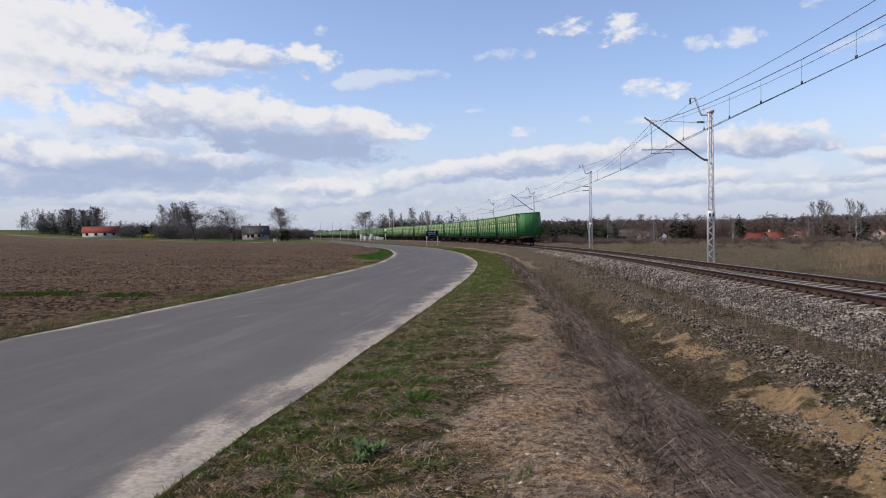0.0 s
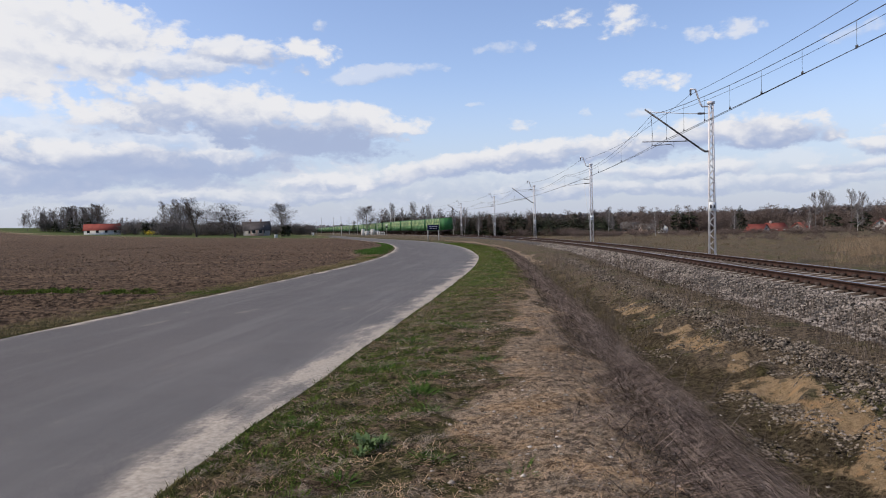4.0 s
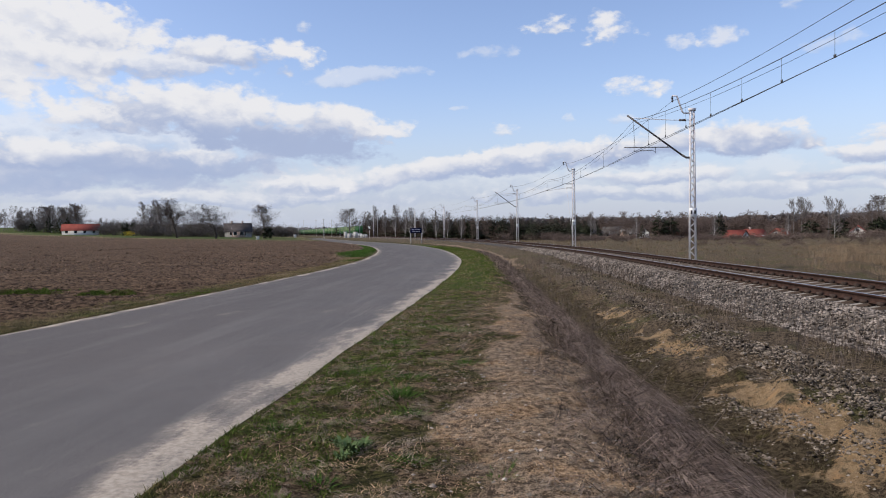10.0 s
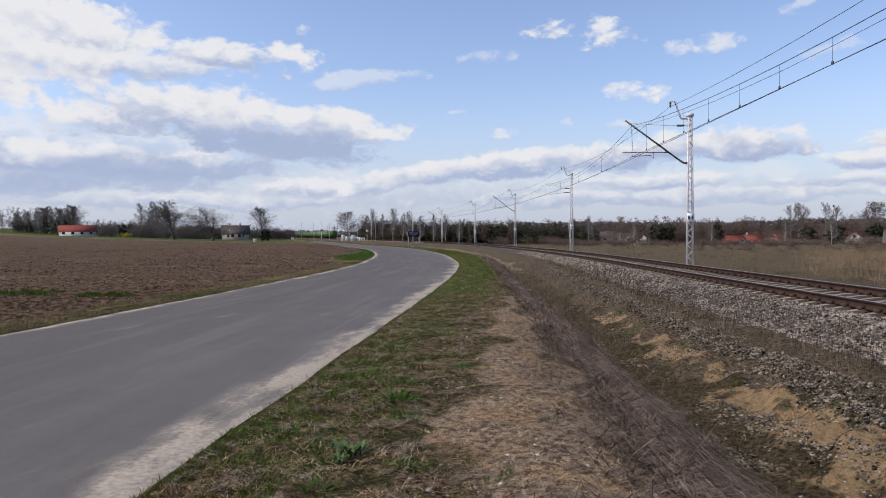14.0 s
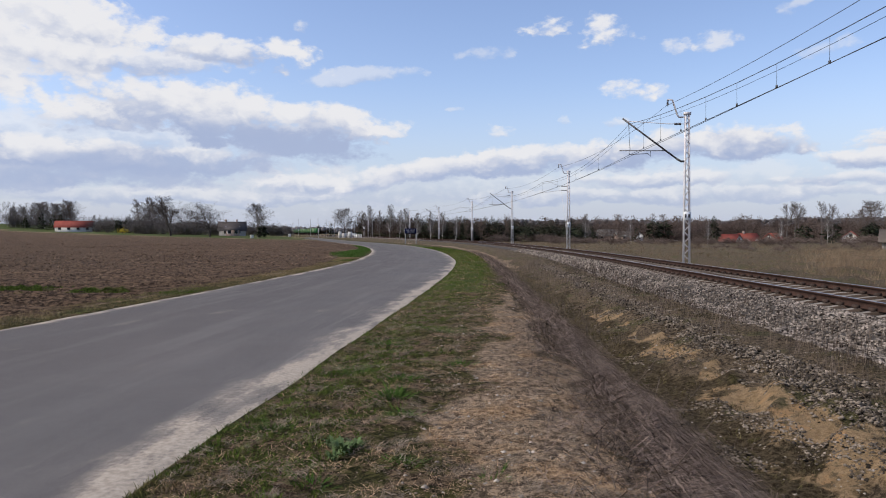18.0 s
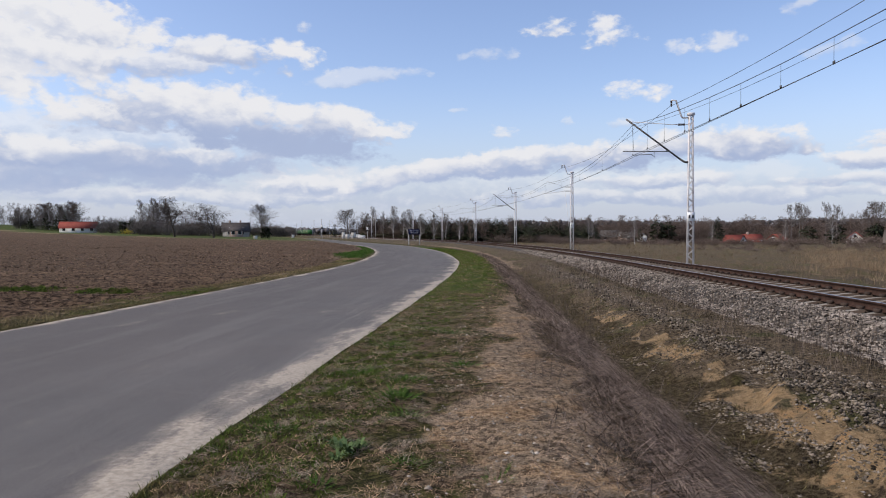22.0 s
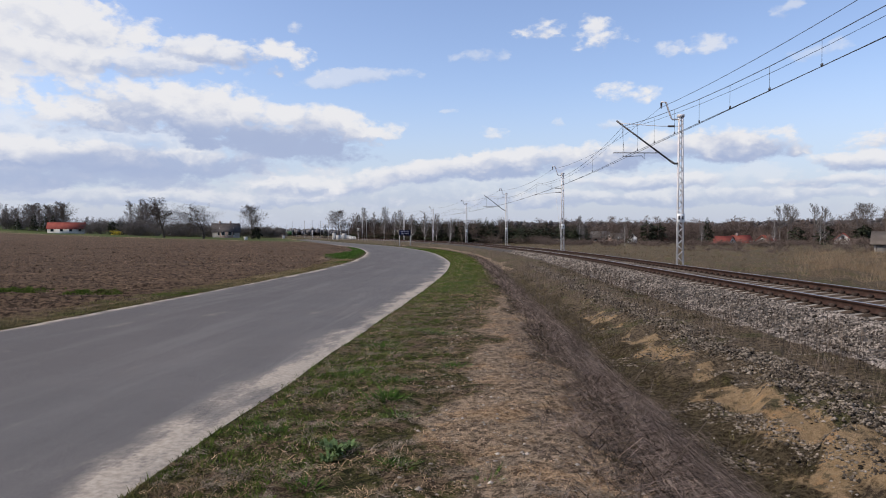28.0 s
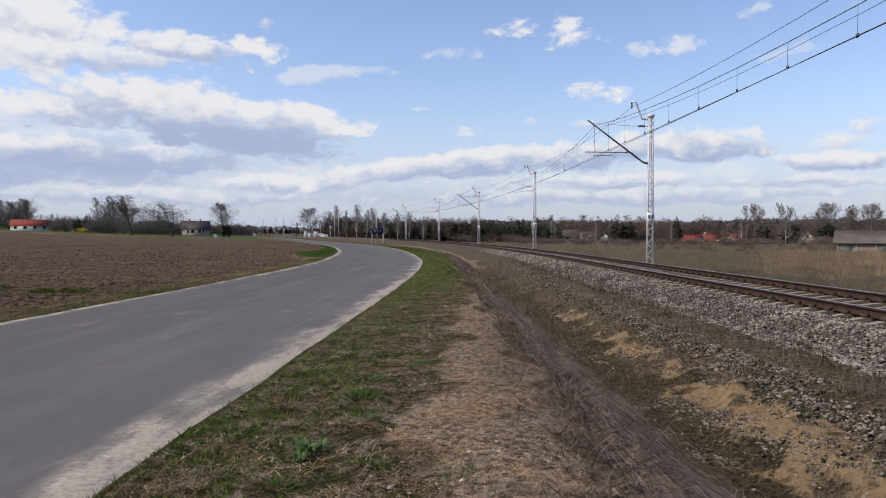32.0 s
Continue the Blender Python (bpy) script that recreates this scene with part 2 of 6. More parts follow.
    def zone(name, col, over):
        a = k.attr(name)
        w = k.math("MULTIPLY", k.math("MULTIPLY", a, k.math("SUBTRACT", 1.0, a)), 4.0)
        f = k.ramp(k.math("ADD", a, k.math("MULTIPLY", edge, w)), 0.38, 0.62)
        return k.mix(f, over, col)

    col = zone("rough", rough, dry)
    col = zone("green", green, col)
    col = zone("ditch", ditch, col)
    col = zone("sand", sand, col)
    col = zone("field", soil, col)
    col = zone("meadow", k.mix(g2, (0.036, 0.050, 0.014), (0.092, 0.112, 0.036)), col)
    paint(k, col)
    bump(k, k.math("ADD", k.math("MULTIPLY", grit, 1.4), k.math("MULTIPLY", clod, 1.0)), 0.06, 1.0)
    return m


def road_material():
    m, k = material("asphalt_mat", 0.88)
    k.bsdf.inputs["Specular IOR Level"].default_value = 0.12
    o = k.obj
    across = k.attr("across")
    along = k.attr("along")
    tiny, fine, mid = k.noise(o, 190, 3, 0.75), k.noise(o, 22, 5, 0.65), k.noise(o, 0.9, 5)
    col = k.mix(k.ramp(tiny, 0.36, 0.64), (0.058, 0.053, 0.050), (0.140, 0.129, 0.121))
    col = k.mix(k.ramp(mid, 0.35, 0.7), col, k.mix(k.ramp(tiny, 0.36, 0.64), (0.068, 0.062, 0.059), (0.154, 0.142, 0.134)))
    # broad blotches, faintly brown and blue
    col = k.mix(k.ramp(k.noise(o, 0.28, 5, 0.6), 0.40, 0.66, 0, 0.55), col, k.mix(k.ramp(tiny, 0.36, 0.64), (0.078, 0.068, 0.062), (0.165, 0.146, 0.134)))
    col = k.mix(k.ramp(k.noise(o, 5.0, 6, 0.7), 0.56, 0.74, 0, 0.30), col, (0.062, 0.057, 0.055))
    worn = k.ramp(k.math("ADD", across, k.math("MULTIPLY_ADD", k.noise(o, 0.5, 5), 3.0, -1.5)), -1.2, 1.6, 0.62, 0.0)
    col = k.mix(worn, col, k.mix(k.ramp(tiny, 0.36, 0.64), (0.056, 0.049, 0.045), (0.122, 0.108, 0.100)))
    # long lanes of wear and dust
    vec = k.put("ShaderNodeCombineXYZ")
    k.link(across, vec.inputs[0])
    k.link(k.math("MULTIPLY", along, 0.07), vec.inputs[1])
    lane = k.noise(vec.outputs[0], 1.6, 5, 0.6)
    col = k.mix(k.ramp(lane, 0.45, 0.72, 0, 0.34), col, (0.18, 0.165, 0.153))
    dust = k.noise(vec.outputs[0], 3.4, 6, 0.7)
    inner = k.ramp(across, 1.1, 2.7, 0.0, 0.22, smooth=False)
    col = k.mix(k.ramp(k.math("ADD", dust, inner), 0.68, 0.98, 0, 0.45), col, (0.26, 0.235, 0.205))
    # pale sand swept to the edges
    vec2 = k.put("ShaderNodeCombineXYZ")
    k.link(across, vec2.inputs[0])
    k.link(k.math("MULTIPLY", along, 0.35), vec2.inputs[1])
    drift = k.noise(vec2.outputs[0], 1.7, 7, 0.62)
    right = k.ramp(across, 2.25, 3.0, 0.0, 0.38, smooth=False)
    left = k.ramp(across, -2.45, -3.05, 0.0, 0.42, smooth=False)
    sandf = k.math("ADD", k.math("ADD", drift, k.math("MAXIMUM", right, left)), k.math("MULTIPLY", k.math("SUBTRACT", fine, 0.5), 0.10))
    pale = k.mix(k.ramp(fine, 0.3, 0.7), (0.30, 0.250, 0.192), (0.44, 0.374, 0.295))
    col = k.mix(k.ramp(sandf, 0.60, 0.88, 0, 0.55), col, pale)
    col = k.mix(k.ramp(sandf, 0.74, 0.86, 0, 0.85), col, pale)
    paint(k, col)
    bump(k, k.math("ADD", tiny, fine), 0.004, 0.5)
    return m


MAT = {}
MAT["ground"] = ground_material()
MAT["road"] = road_material()
# darker than the loose stones: the shade in their gaps is painted here
MAT["ballast"] = varied("ballast_mat", (0.028, 0.025, 0.022), (0.10, 0.09, 0.082), 1.5, 25, bump_m=0.03)
MAT["stone"] = varied("crushed_stone", (0.054, 0.044, 0.036), (0.245, 0.208, 0.174), 2, 60, island=0.95)
MAT["sleeper"] = varied("concrete_sleeper", (0.15, 0.128, 0.105), (0.285, 0.252, 0.212), 1.2, 50, each=0.2, bump_m=0.004)
MAT["rail"] = varied("rusty_rail", (0.024, 0.0145, 0.0115), (0.062, 0.036, 0.027), 6, 60, rough=0.85)
MAT["rail_top"] = varied("worn_rail_head", (0.30, 0.29, 0.285), (0.42, 0.41, 0.40), 3, 60, rough=0.35, metal=0.9)
# brown ballast stain, darkened to paint in the shade between sleepers
MAT["stained"] = varied("stained_gap_shade_concrete", (0.045, 0.032, 0.024), (0.10, 0.074, 0.056), 1.2, 50, each=0.2)
MAT["clip"] = varied("dark_rail_clip", (0.03, 0.022, 0.018), (0.07, 0.05, 0.04), 6, 60)
MAT["galv"] = varied("galvanised_steel", (0.50, 0.45, 0.435), (0.68, 0.665, 0.645), 2, 30, rough=0.7)
MAT["dark_steel"] = varied("dark_weathered_steel", (0.055, 0.05, 0.05), (0.12, 0.11, 0.105), 4, 40, rough=0.7, metal=0.3)
MAT["wire"] = varied("dull_copper_wire", (0.05, 0.05, 0.052), (0.10, 0.095, 0.09), 2, 20, rough=0.6, metal=0.4)
MAT["insulator"] = varied("brown_porcelain", (0.035, 0.022, 0.018), (0.06, 0.04, 0.032), 8, 40, rough=0.3)
MAT["white"] = varied("white_paint", (0.66, 0.66, 0.64), (0.82, 0.82, 0.80), 2, 30, rough=0.55)
MAT["ink"] = varied("black_paint", (0.015, 0.015, 0.017), (0.03, 0.03, 0.03), 5, 40, rough=0.6)
MAT["concrete"] = varied("grey_concrete", (0.32, 0.31, 0.29), (0.45, 0.435, 0.41), 3, 40)
MAT["green_paint"] = varied("green_wagon_paint", (0.028, 0.135, 0.036), (0.05, 0.19, 0.05), 0.7, 9, rough=0.6, c=(0.075, 0.19, 0.06))
MAT["green_dark"] = varied("dark_green_paint", (0.018, 0.075, 0.024), (0.035, 0.115, 0.036), 0.8, 12, rough=0.5)
MAT["under"] = varied("grimy_underframe", (0.025, 0.02, 0.018), (0.065, 0.052, 0.045), 2, 20)
MAT["yellowish"] = varied("faded_yellow_marking", (0.40, 0.42, 0.16), (0.52, 0.52, 0.26), 3, 30)
MAT["blue_sign"] = varied("dark_blue_sign_face", (0.005, 0.007, 0.026), (0.008, 0.011, 0.04), 1, 30, rough=0.8)
MAT["blade"] = varied("green_grass", (0.036, 0.062, 0.009), (0.125, 0.162, 0.032), 2.2, 9, island=0.5, c=(0.135, 0.10, 0.045))
MAT["blade_bright"] = varied("fresh_green_grass", (0.035, 0.08, 0.012), (0.085, 0.145, 0.03), 1.5, 9, island=0.3)
MAT["weed"] = varied("blue_green_weed_leaf", (0.06, 0.095, 0.035), (0.125, 0.17, 0.07), 6, 30, island=0.25)
MAT["straw"] = varied("dry_straw", (0.20, 0.130, 0.076), (0.54, 0.37, 0.225), 1.2, 9, island=0.7)
MAT["dead"] = varied("dead_ditch_grass", (0.050, 0.036, 0.028), (0.250, 0.187, 0.147), 1.6, 9, island=0.97)
MAT["reed"] = varied("dry_reed", (0.12, 0.084, 0.052), (0.29, 0.212, 0.136), 0.3, 3, island=0.35)
MAT["stalk"] = varied("dry_weed_stalk", (0.085, 0.064, 0.048), (0.21, 0.165, 0.128), 2, 9, island=0.4)
MAT["dark_stalk"] = varied("dark_weed_stalk", (0.035, 0.026, 0.020), (0.10, 0.075, 0.058), 2, 9, island=0.5)
MAT["dark_bark"] = varied("dark_brown_bark", (0.045, 0.036, 0.031), (0.115, 0.094, 0.082), 1, 12, island=0.25)
MAT["bark"] = varied("grey_bark", (0.080, 0.068, 0.060), (0.185, 0.162, 0.146), 1, 12, island=0.25)
MAT["bark_brown"] = varied("brown_twigs", (0.085, 0.062, 0.05), (0.17, 0.128, 0.105), 0.05, 2, island=0.3)
MAT["grey_twigs"] = varied("pale_grey_twigs", (0.115, 0.098, 0.088), (0.225, 0.198, 0.182), 0.05, 2, island=0.3)
MAT["birch"] = varied("pale_birch_bark", (0.30, 0.28, 0.255), (0.55, 0.525, 0.49), 1.5, 7)
MAT["needles"] = varied("dark_needles", (0.019, 0.025, 0.014), (0.050, 0.054, 0.030), 0.3, 3, island=0.4)
MAT["thicket"] = varied("dark_thicket_twigs", (0.040, 0.029, 0.024), (0.095, 0.070, 0.058), 0.05, 2, island=0.35)
# distance haze is put into this colour, greyer than the nearer brown twigs
MAT["far_wood"] = varied("far_woods", (0.085, 0.080, 0.080), (0.150, 0.140, 0.138), 0.02, 0.3, island=0.25)
MAT["roof_red"] = varied("red_roof_tiles", (0.145, 0.040, 0.032), (0.240, 0.068, 0.050), 1, 12)
MAT["roof_dark"] = varied("dark_grey_brown_roof", (0.050, 0.043, 0.041), (0.088, 0.078, 0.074), 1, 12)
MAT["roof_grey"] = varied("grey_fibre_cement", (0.10, 0.094, 0.086), (0.165, 0.155, 0.142), 0.5, 8)
MAT["wall_pale"] = varied("pale_render", (0.50, 0.48, 0.44), (0.66, 0.64, 0.60), 1, 15)
MAT["wall_dull"] = varied("dull_pale_render", (0.28, 0.255, 0.23), (0.42, 0.39, 0.355), 1, 15)
MAT["wall_brick"] = varied("dull_brick_wall", (0.24, 0.17, 0.14), (0.38, 0.29, 0.245), 1, 15)
MAT["glass"] = varied("dark_window_glass", (0.02, 0.023, 0.026), (0.035, 0.04, 0.045), 1, 10, rough=0.1)
MAT["yellow_bush"] = varied("yellow_blossom", (0.42, 0.32, 0.03), (0.55, 0.43, 0.06), 1, 8, island=0.3)
MAT["meadow"] = varied("dull_meadow_grass", (0.075, 0.052, 0.030), (0.235, 0.168, 0.098), 0.15, 3, island=0.6, c=(0.10, 0.085, 0.042))
MAT["bank_stone"] = varied("dull_bank_stone", (0.045, 0.036, 0.027), (0.205, 0.168, 0.130), 2, 60, island=0.95)
MAT["track_stone"] = varied("rust_stained_stone", (0.038, 0.029, 0.022), (0.125, 0.100, 0.078), 2, 60, island=0.9)
MAT["crumb"] = varied("earth_crumb", (0.06, 0.045, 0.032), (0.24, 0.185, 0.13), 3, 60, island=0.6)
MAT["sign_letter"] = varied("pale_sign_letter", (0.34, 0.35, 0.40), (0.46, 0.47, 0.52), 5, 40)
MAT["grey_straw"] = varied("weathered_grey_straw", (0.10, 0.077, 0.055), (0.34, 0.275, 0.205), 1.2, 9, island=0.75)
MAT["ditch_green"] = varied("olive_ditch_growth", (0.05, 0.044, 0.017), (0.15, 0.125, 0.055), 1.5, 9, island=0.6)
MAT["bench_green"] = varied("dark_bench_growth", (0.032, 0.026, 0.015), (0.115, 0.092, 0.050), 0.8, 9, island=0.6)
MAT["faded_panel"] = varied("faded_yellow_green_panel", (0.085, 0.19, 0.06), (0.34, 0.36, 0.18), 1.4, 7, rough=0.7)
MAT["bare_panel"] = varied("greener_lower_panel", (0.045, 0.155, 0.045), (0.13, 0.22, 0.08), 0.9, 6, rough=0.7)
MAT["left_verge"] = varied("half_dry_grass", (0.16, 0.125, 0.055), (0.27, 0.205, 0.105), 0.5, 6, island=0.5, c=(0.085, 0.12, 0.022))

# ---- mesh helpers ----
RNG = np.random.default_rng(7)


def mesh_data(name, V, F, mats, smooth=False, slots=None):
    """A mesh from arrays; F is one array of equal faces or a list of such arrays."""
    me = bpy.data.meshes.new(name)
    V = np.asarray(V, dtype=np.float32)
    groups = F if isinstance(F, list) else [F]
    groups = [np.asarray(g, dtype=np.int32) for g in groups if len(g)]
    me.vertices.add(len(V))
    me.vertices.foreach_set("co", V.ravel())
    loops = np.concatenate([g.ravel() for g in groups])
    counts = np.concatenate([np.full(len(g), g.shape[1], dtype=np.int32) for g in groups])
    starts = np.concatenate([[0], np.cumsum(counts)[:-1]]).astype(np.int32)
    me.loops.add(len(loops))
    me.loops.foreach_set("vertex_index", loops)
    me.polygons.add(len(counts))
    me.polygons.foreach_set("loop_start", starts)
    for m in mats if isinstance(mats, (list, tuple)) else [mats]:
        me.materials.append(MAT[m])
    if slots is not None:
        me.polygons.foreach_set("material_index", np.asarray(slots, dtype=np.int32))
    if smooth:
        me.polygons.foreach_set("use_smooth", np.ones(len(counts), dtype=bool))
    me.update(calc_edges=True)
    return me


class Build:
    """Collects boxes, tubes and prisms into one mesh."""

    def __init__(self):
        self.V, self.Q, self.T, self.n = [], [], [], 0

    def add(self, V, quads=(), tris=()):
        V = np.asarray(V, dtype=float)
        self.V.append(V)
        if len(quads):
            self.Q.append(np.asarray(quads) + self.n)
        if len(tris):
            self.T.append(np.asarray(tris) + self.n)
        self.n += len(V)

    def box(self, lo, hi, m=None, bevel=0.0):
        (a, b, c), (d, e, f) = lo, hi
        if bevel:
            k = bevel
            V, quads = [], []
            for z, i in ((c, k), (c + k, 0), (f - k, 0), (f, k)):
                V += [(a + i, b + i, z), (d - i, b + i, z), (d - i, e - i, z), (a + i, e - i, z)]
            quads = [(3, 2, 1, 0), (12, 13, 14, 15)]
            for r in range(3):
                for s in range(4):
                    quads.append((r * 4 + s, r * 4 + (s + 1) % 4, r * 4 + 4 + (s + 1) % 4, r * 4 + 4 + s))
        else:
            V = [(a, b, c), (d, b, c), (d, e, c), (a, e, c), (a, b, f), (d, b, f), (d, e, f), (a, e, f)]
            quads = [(3, 2, 1, 0), (4, 5, 6, 7), (0, 1, 5, 4), (1, 2, 6, 5), (2, 3, 7, 6), (3, 0, 4, 7)]
        V = np.array(V, dtype=float)
        if m is not None:
            V = V @ np.array(m.to_3x3()).T + np.array(m.translation)
        self.add(V, quads)
        return self

    def tube(self, pts, r, sides=6, r_end=None):
        """A tube along points with a round section; r_end tapers it."""
        P = np.asarray(pts, dtype=float)
        T = np.gradient(P, axis=0)
        T /= np.linalg.norm(T, axis=1, keepdims=True) + 1e-9
        ref = np.where(np.abs(T[:, 2:3]) > 0.9, np.array([[1.0, 0, 0]]), np.array([[0, 0, 1.0]]))
        A = np.cross(T, ref)
        A /= np.linalg.norm(A, axis=1, keepdims=True)
        B = np.cross(T, A)
        rad = np.linspace(r, r if r_end is None else r_end, len(P))[:, None, None]
        ang = np.arange(sides) / sides * 2 * math.pi
        V = P[:, None] + rad * (A[:, None] * np.cos(ang)[None, :, None] + B[:, None] * np.sin(ang)[None, :, None])
        quads = []
        for i in range(len(P) - 1):
            for s in range(sides):
                quads.append((i * sides + s, (i + 1) * sides + s, (i + 1) * sides + (s + 1) % sides, i * sides + (s + 1) % sides))
        tris = [(0, s, s + 1) for s in range(1, sides - 1)]
        e = (len(P) - 1) * sides
        tris += [(e, e + s + 1, e + s) for s in range(1, sides - 1)]
        self.add(V.reshape(-1, 3), quads, tris)
        return self

    def sweep(self, P, side, section):
        """A closed section (across, up) carried along points with given sideways directions."""
        P, S = np.asarray(P, dtype=float), np.asarray(side, dtype=float)
        sec = np.asarray(section, dtype=float)
        k = len(sec)
        V = P[:, None] + S[:, None] * sec[None, :, :1] + np.array([0, 0, 1.0]) * sec[None, :, 1:]
        i = np.arange(len(P) - 1)[:, None] * k
        s = np.arange(k)[None]
        q = np.stack([i + s, i + (s + 1) % k, i + k + (s + 1) % k, i + k + s], -1).reshape(-1, 4)
        self.add(V.reshape(-1, 3), q)
        return self

    def data(self, name, mats, smooth=False):
        F = []
        if self.Q:
            F.append(np.concatenate(self.Q))
        if self.T:
            F.append(np.concatenate(self.T))
        return mesh_data(name, np.concatenate(self.V), F, mats, smooth)


def part(name, data, parent=None, label="", m=None):
    """One mesh object under a thing or a part; data is a Build with its material or a mesh."""
    ob = new(name, data)
    if parent is not None:
        ob.parent = parent
    if m is not None:
        ob.matrix_basis = m
    return tagged(ob, label)


def thing(name, m, label, category, group="", kind=""):
    ob = new(name)
    ob.empty_display_size = 0.2
    ob.matrix_basis = m
    return tagged(ob, label, category, group, kind)


# ---- plan: the railway, the road, the lie of the land ----
CURVE_R, TURN_0, TURN_1 = 500.0, -0.018, -0.32
TRACK_X, TRACK_Y = 8.35, 36.4
CURVE_END = (TURN_0 - TURN_1) * CURVE_R


def track_at(u, r=0.0):
    """Place beside the track axis: u metres along it, r metres to its right; with the heading and the rail's height."""
    u = np.asarray(u, dtype=float)
    v = np.clip(u, 0, CURVE_END)
    ps = TURN_0 - v / CURVE_R
    x = TRACK_X + CURVE_R * (np.cos(ps) - math.cos(TURN_0)) + np.sin(ps) * (u - v)
    y = TRACK_Y - CURVE_R * (np.sin(ps) - math.sin(TURN_0)) + np.cos(ps) * (u - v)
    return x + r * np.cos(ps), y - r * np.sin(ps), ps, rail_z(u)


def rail_z(u):
    return EYE - np.interp(u, [-30, -6, 50, 120, 300], [1.345, 1.43, 1.6, 1.66, 1.66])


def spline(points, step):
    """A smooth line through a few points."""
    P = np.array(points, dtype=float)
    P = np.vstack([2 * P[0] - P[1], P, 2 * P[-1] - P[-2]])
    out = []
    for i in range(1, len(P) - 2):
        n = max(2, int(np.linalg.norm(P[i + 1] - P[i]) / step))
        t = np.linspace(0, 1, n, endpoint=False)[:, None]
        a, b, c, d = P[i - 1], P[i], P[i + 1], P[i + 2]
        out.append(0.5 * (2 * b + (c - a) * t + (2 * a - 5 * b + 4 * c - d) * t ** 2 + (3 * b - a - 3 * c + d) * t ** 3))
    return np.vstack(out + [P[-2:-1]])


ROAD_HALF = 3.02
ROAD_LINE = spline([(-7.0, -40), (-5.9, -12), (-5.22, 0), (-4.95, 6), (-4.6, 13), (-4.25, 21), (-4.0, 32), (-4.4, 44), (-6.3, 62),
                    (-9.6, 80), (-14.8, 100), (-22.5, 122), (-33.5, 155), (-60, 238), (-98, 358), (-145, 505), (-260, 860)], 0.5)


def near_line(P, line):
    """Signed distance of points to a polyline (right is positive) and the metres along it."""
    P = np.asarray(P, dtype=float)
    seg = np.linalg.norm(np.diff(line, axis=0), axis=1)
    cum = np.concatenate([[0], np.cumsum(seg)])
    tan = np.gradient(line, axis=0)
    tan /= np.linalg.norm(tan, axis=1, keepdims=True)
    out_d, out_s = np.empty(len(P)), np.empty(len(P))
    L32 = line.astype(np.float32)
    L2, L32 = (L32 ** 2).sum(1), np.ascontiguousarray(-2 * L32.T)
    for a in range(0, len(P), 4000):
        Q = P[a:a + 4000]
        i = (L2[None] + Q.astype(np.float32) @ L32).argmin(1)
        t, rel = tan[i], Q - line[i]
        d = rel[:, 0] * t[:, 1] - rel[:, 1] * t[:, 0]
        on = (rel * t).sum(1)
        far = np.sign(d) * np.hypot(rel[:, 0], rel[:, 1])
        out_d[a:a + 4000] = np.where(np.abs(on) > 12, far, d)
        out_s[a:a + 4000] = cum[i] + on
    return out_d, out_s


_u = np.concatenate([np.arange(-200, 320, 1.5), np.arange(320, 1500, 10)])
TRACK_LINE = np.stack(track_at(_u)[:2], -1)


def smooth_noise(x, y, scale, seed=0):
    """Cheap smooth noise from a few sines, about -1 to 1."""
    r = np.random.default_rng(seed)
    out = 0
    for i in range(6):
        a, p, f = r.uniform(0, 6.283), r.uniform(0, 6.283), r.uniform(0.6, 1.7) / scale
        out = out + np.sin((x * math.cos(a) + y * math.sin(a)) * f * 6.283 + p)
    return out / 3.0


def step(x, a, b):
    t = np.clip((x - a) / (b - a), 0, 1)
    return t * t * (3 - 2 * t)


DITCH_R = [-9.5, -8.1, -7.6, -7.1, -6.65, -6.25, -5.85, -5.2, -4.6, -3.4, -2.9, 3.2, 5.0, 14, 60, 400]
DITCH_Z = [0.0, 0.0, -0.13, -0.42, -0.74, -0.92, -0.90, -0.73, -0.52, -0.42, -0.42, -0.46, -0.75, -0.95, -1.6, -2.2]


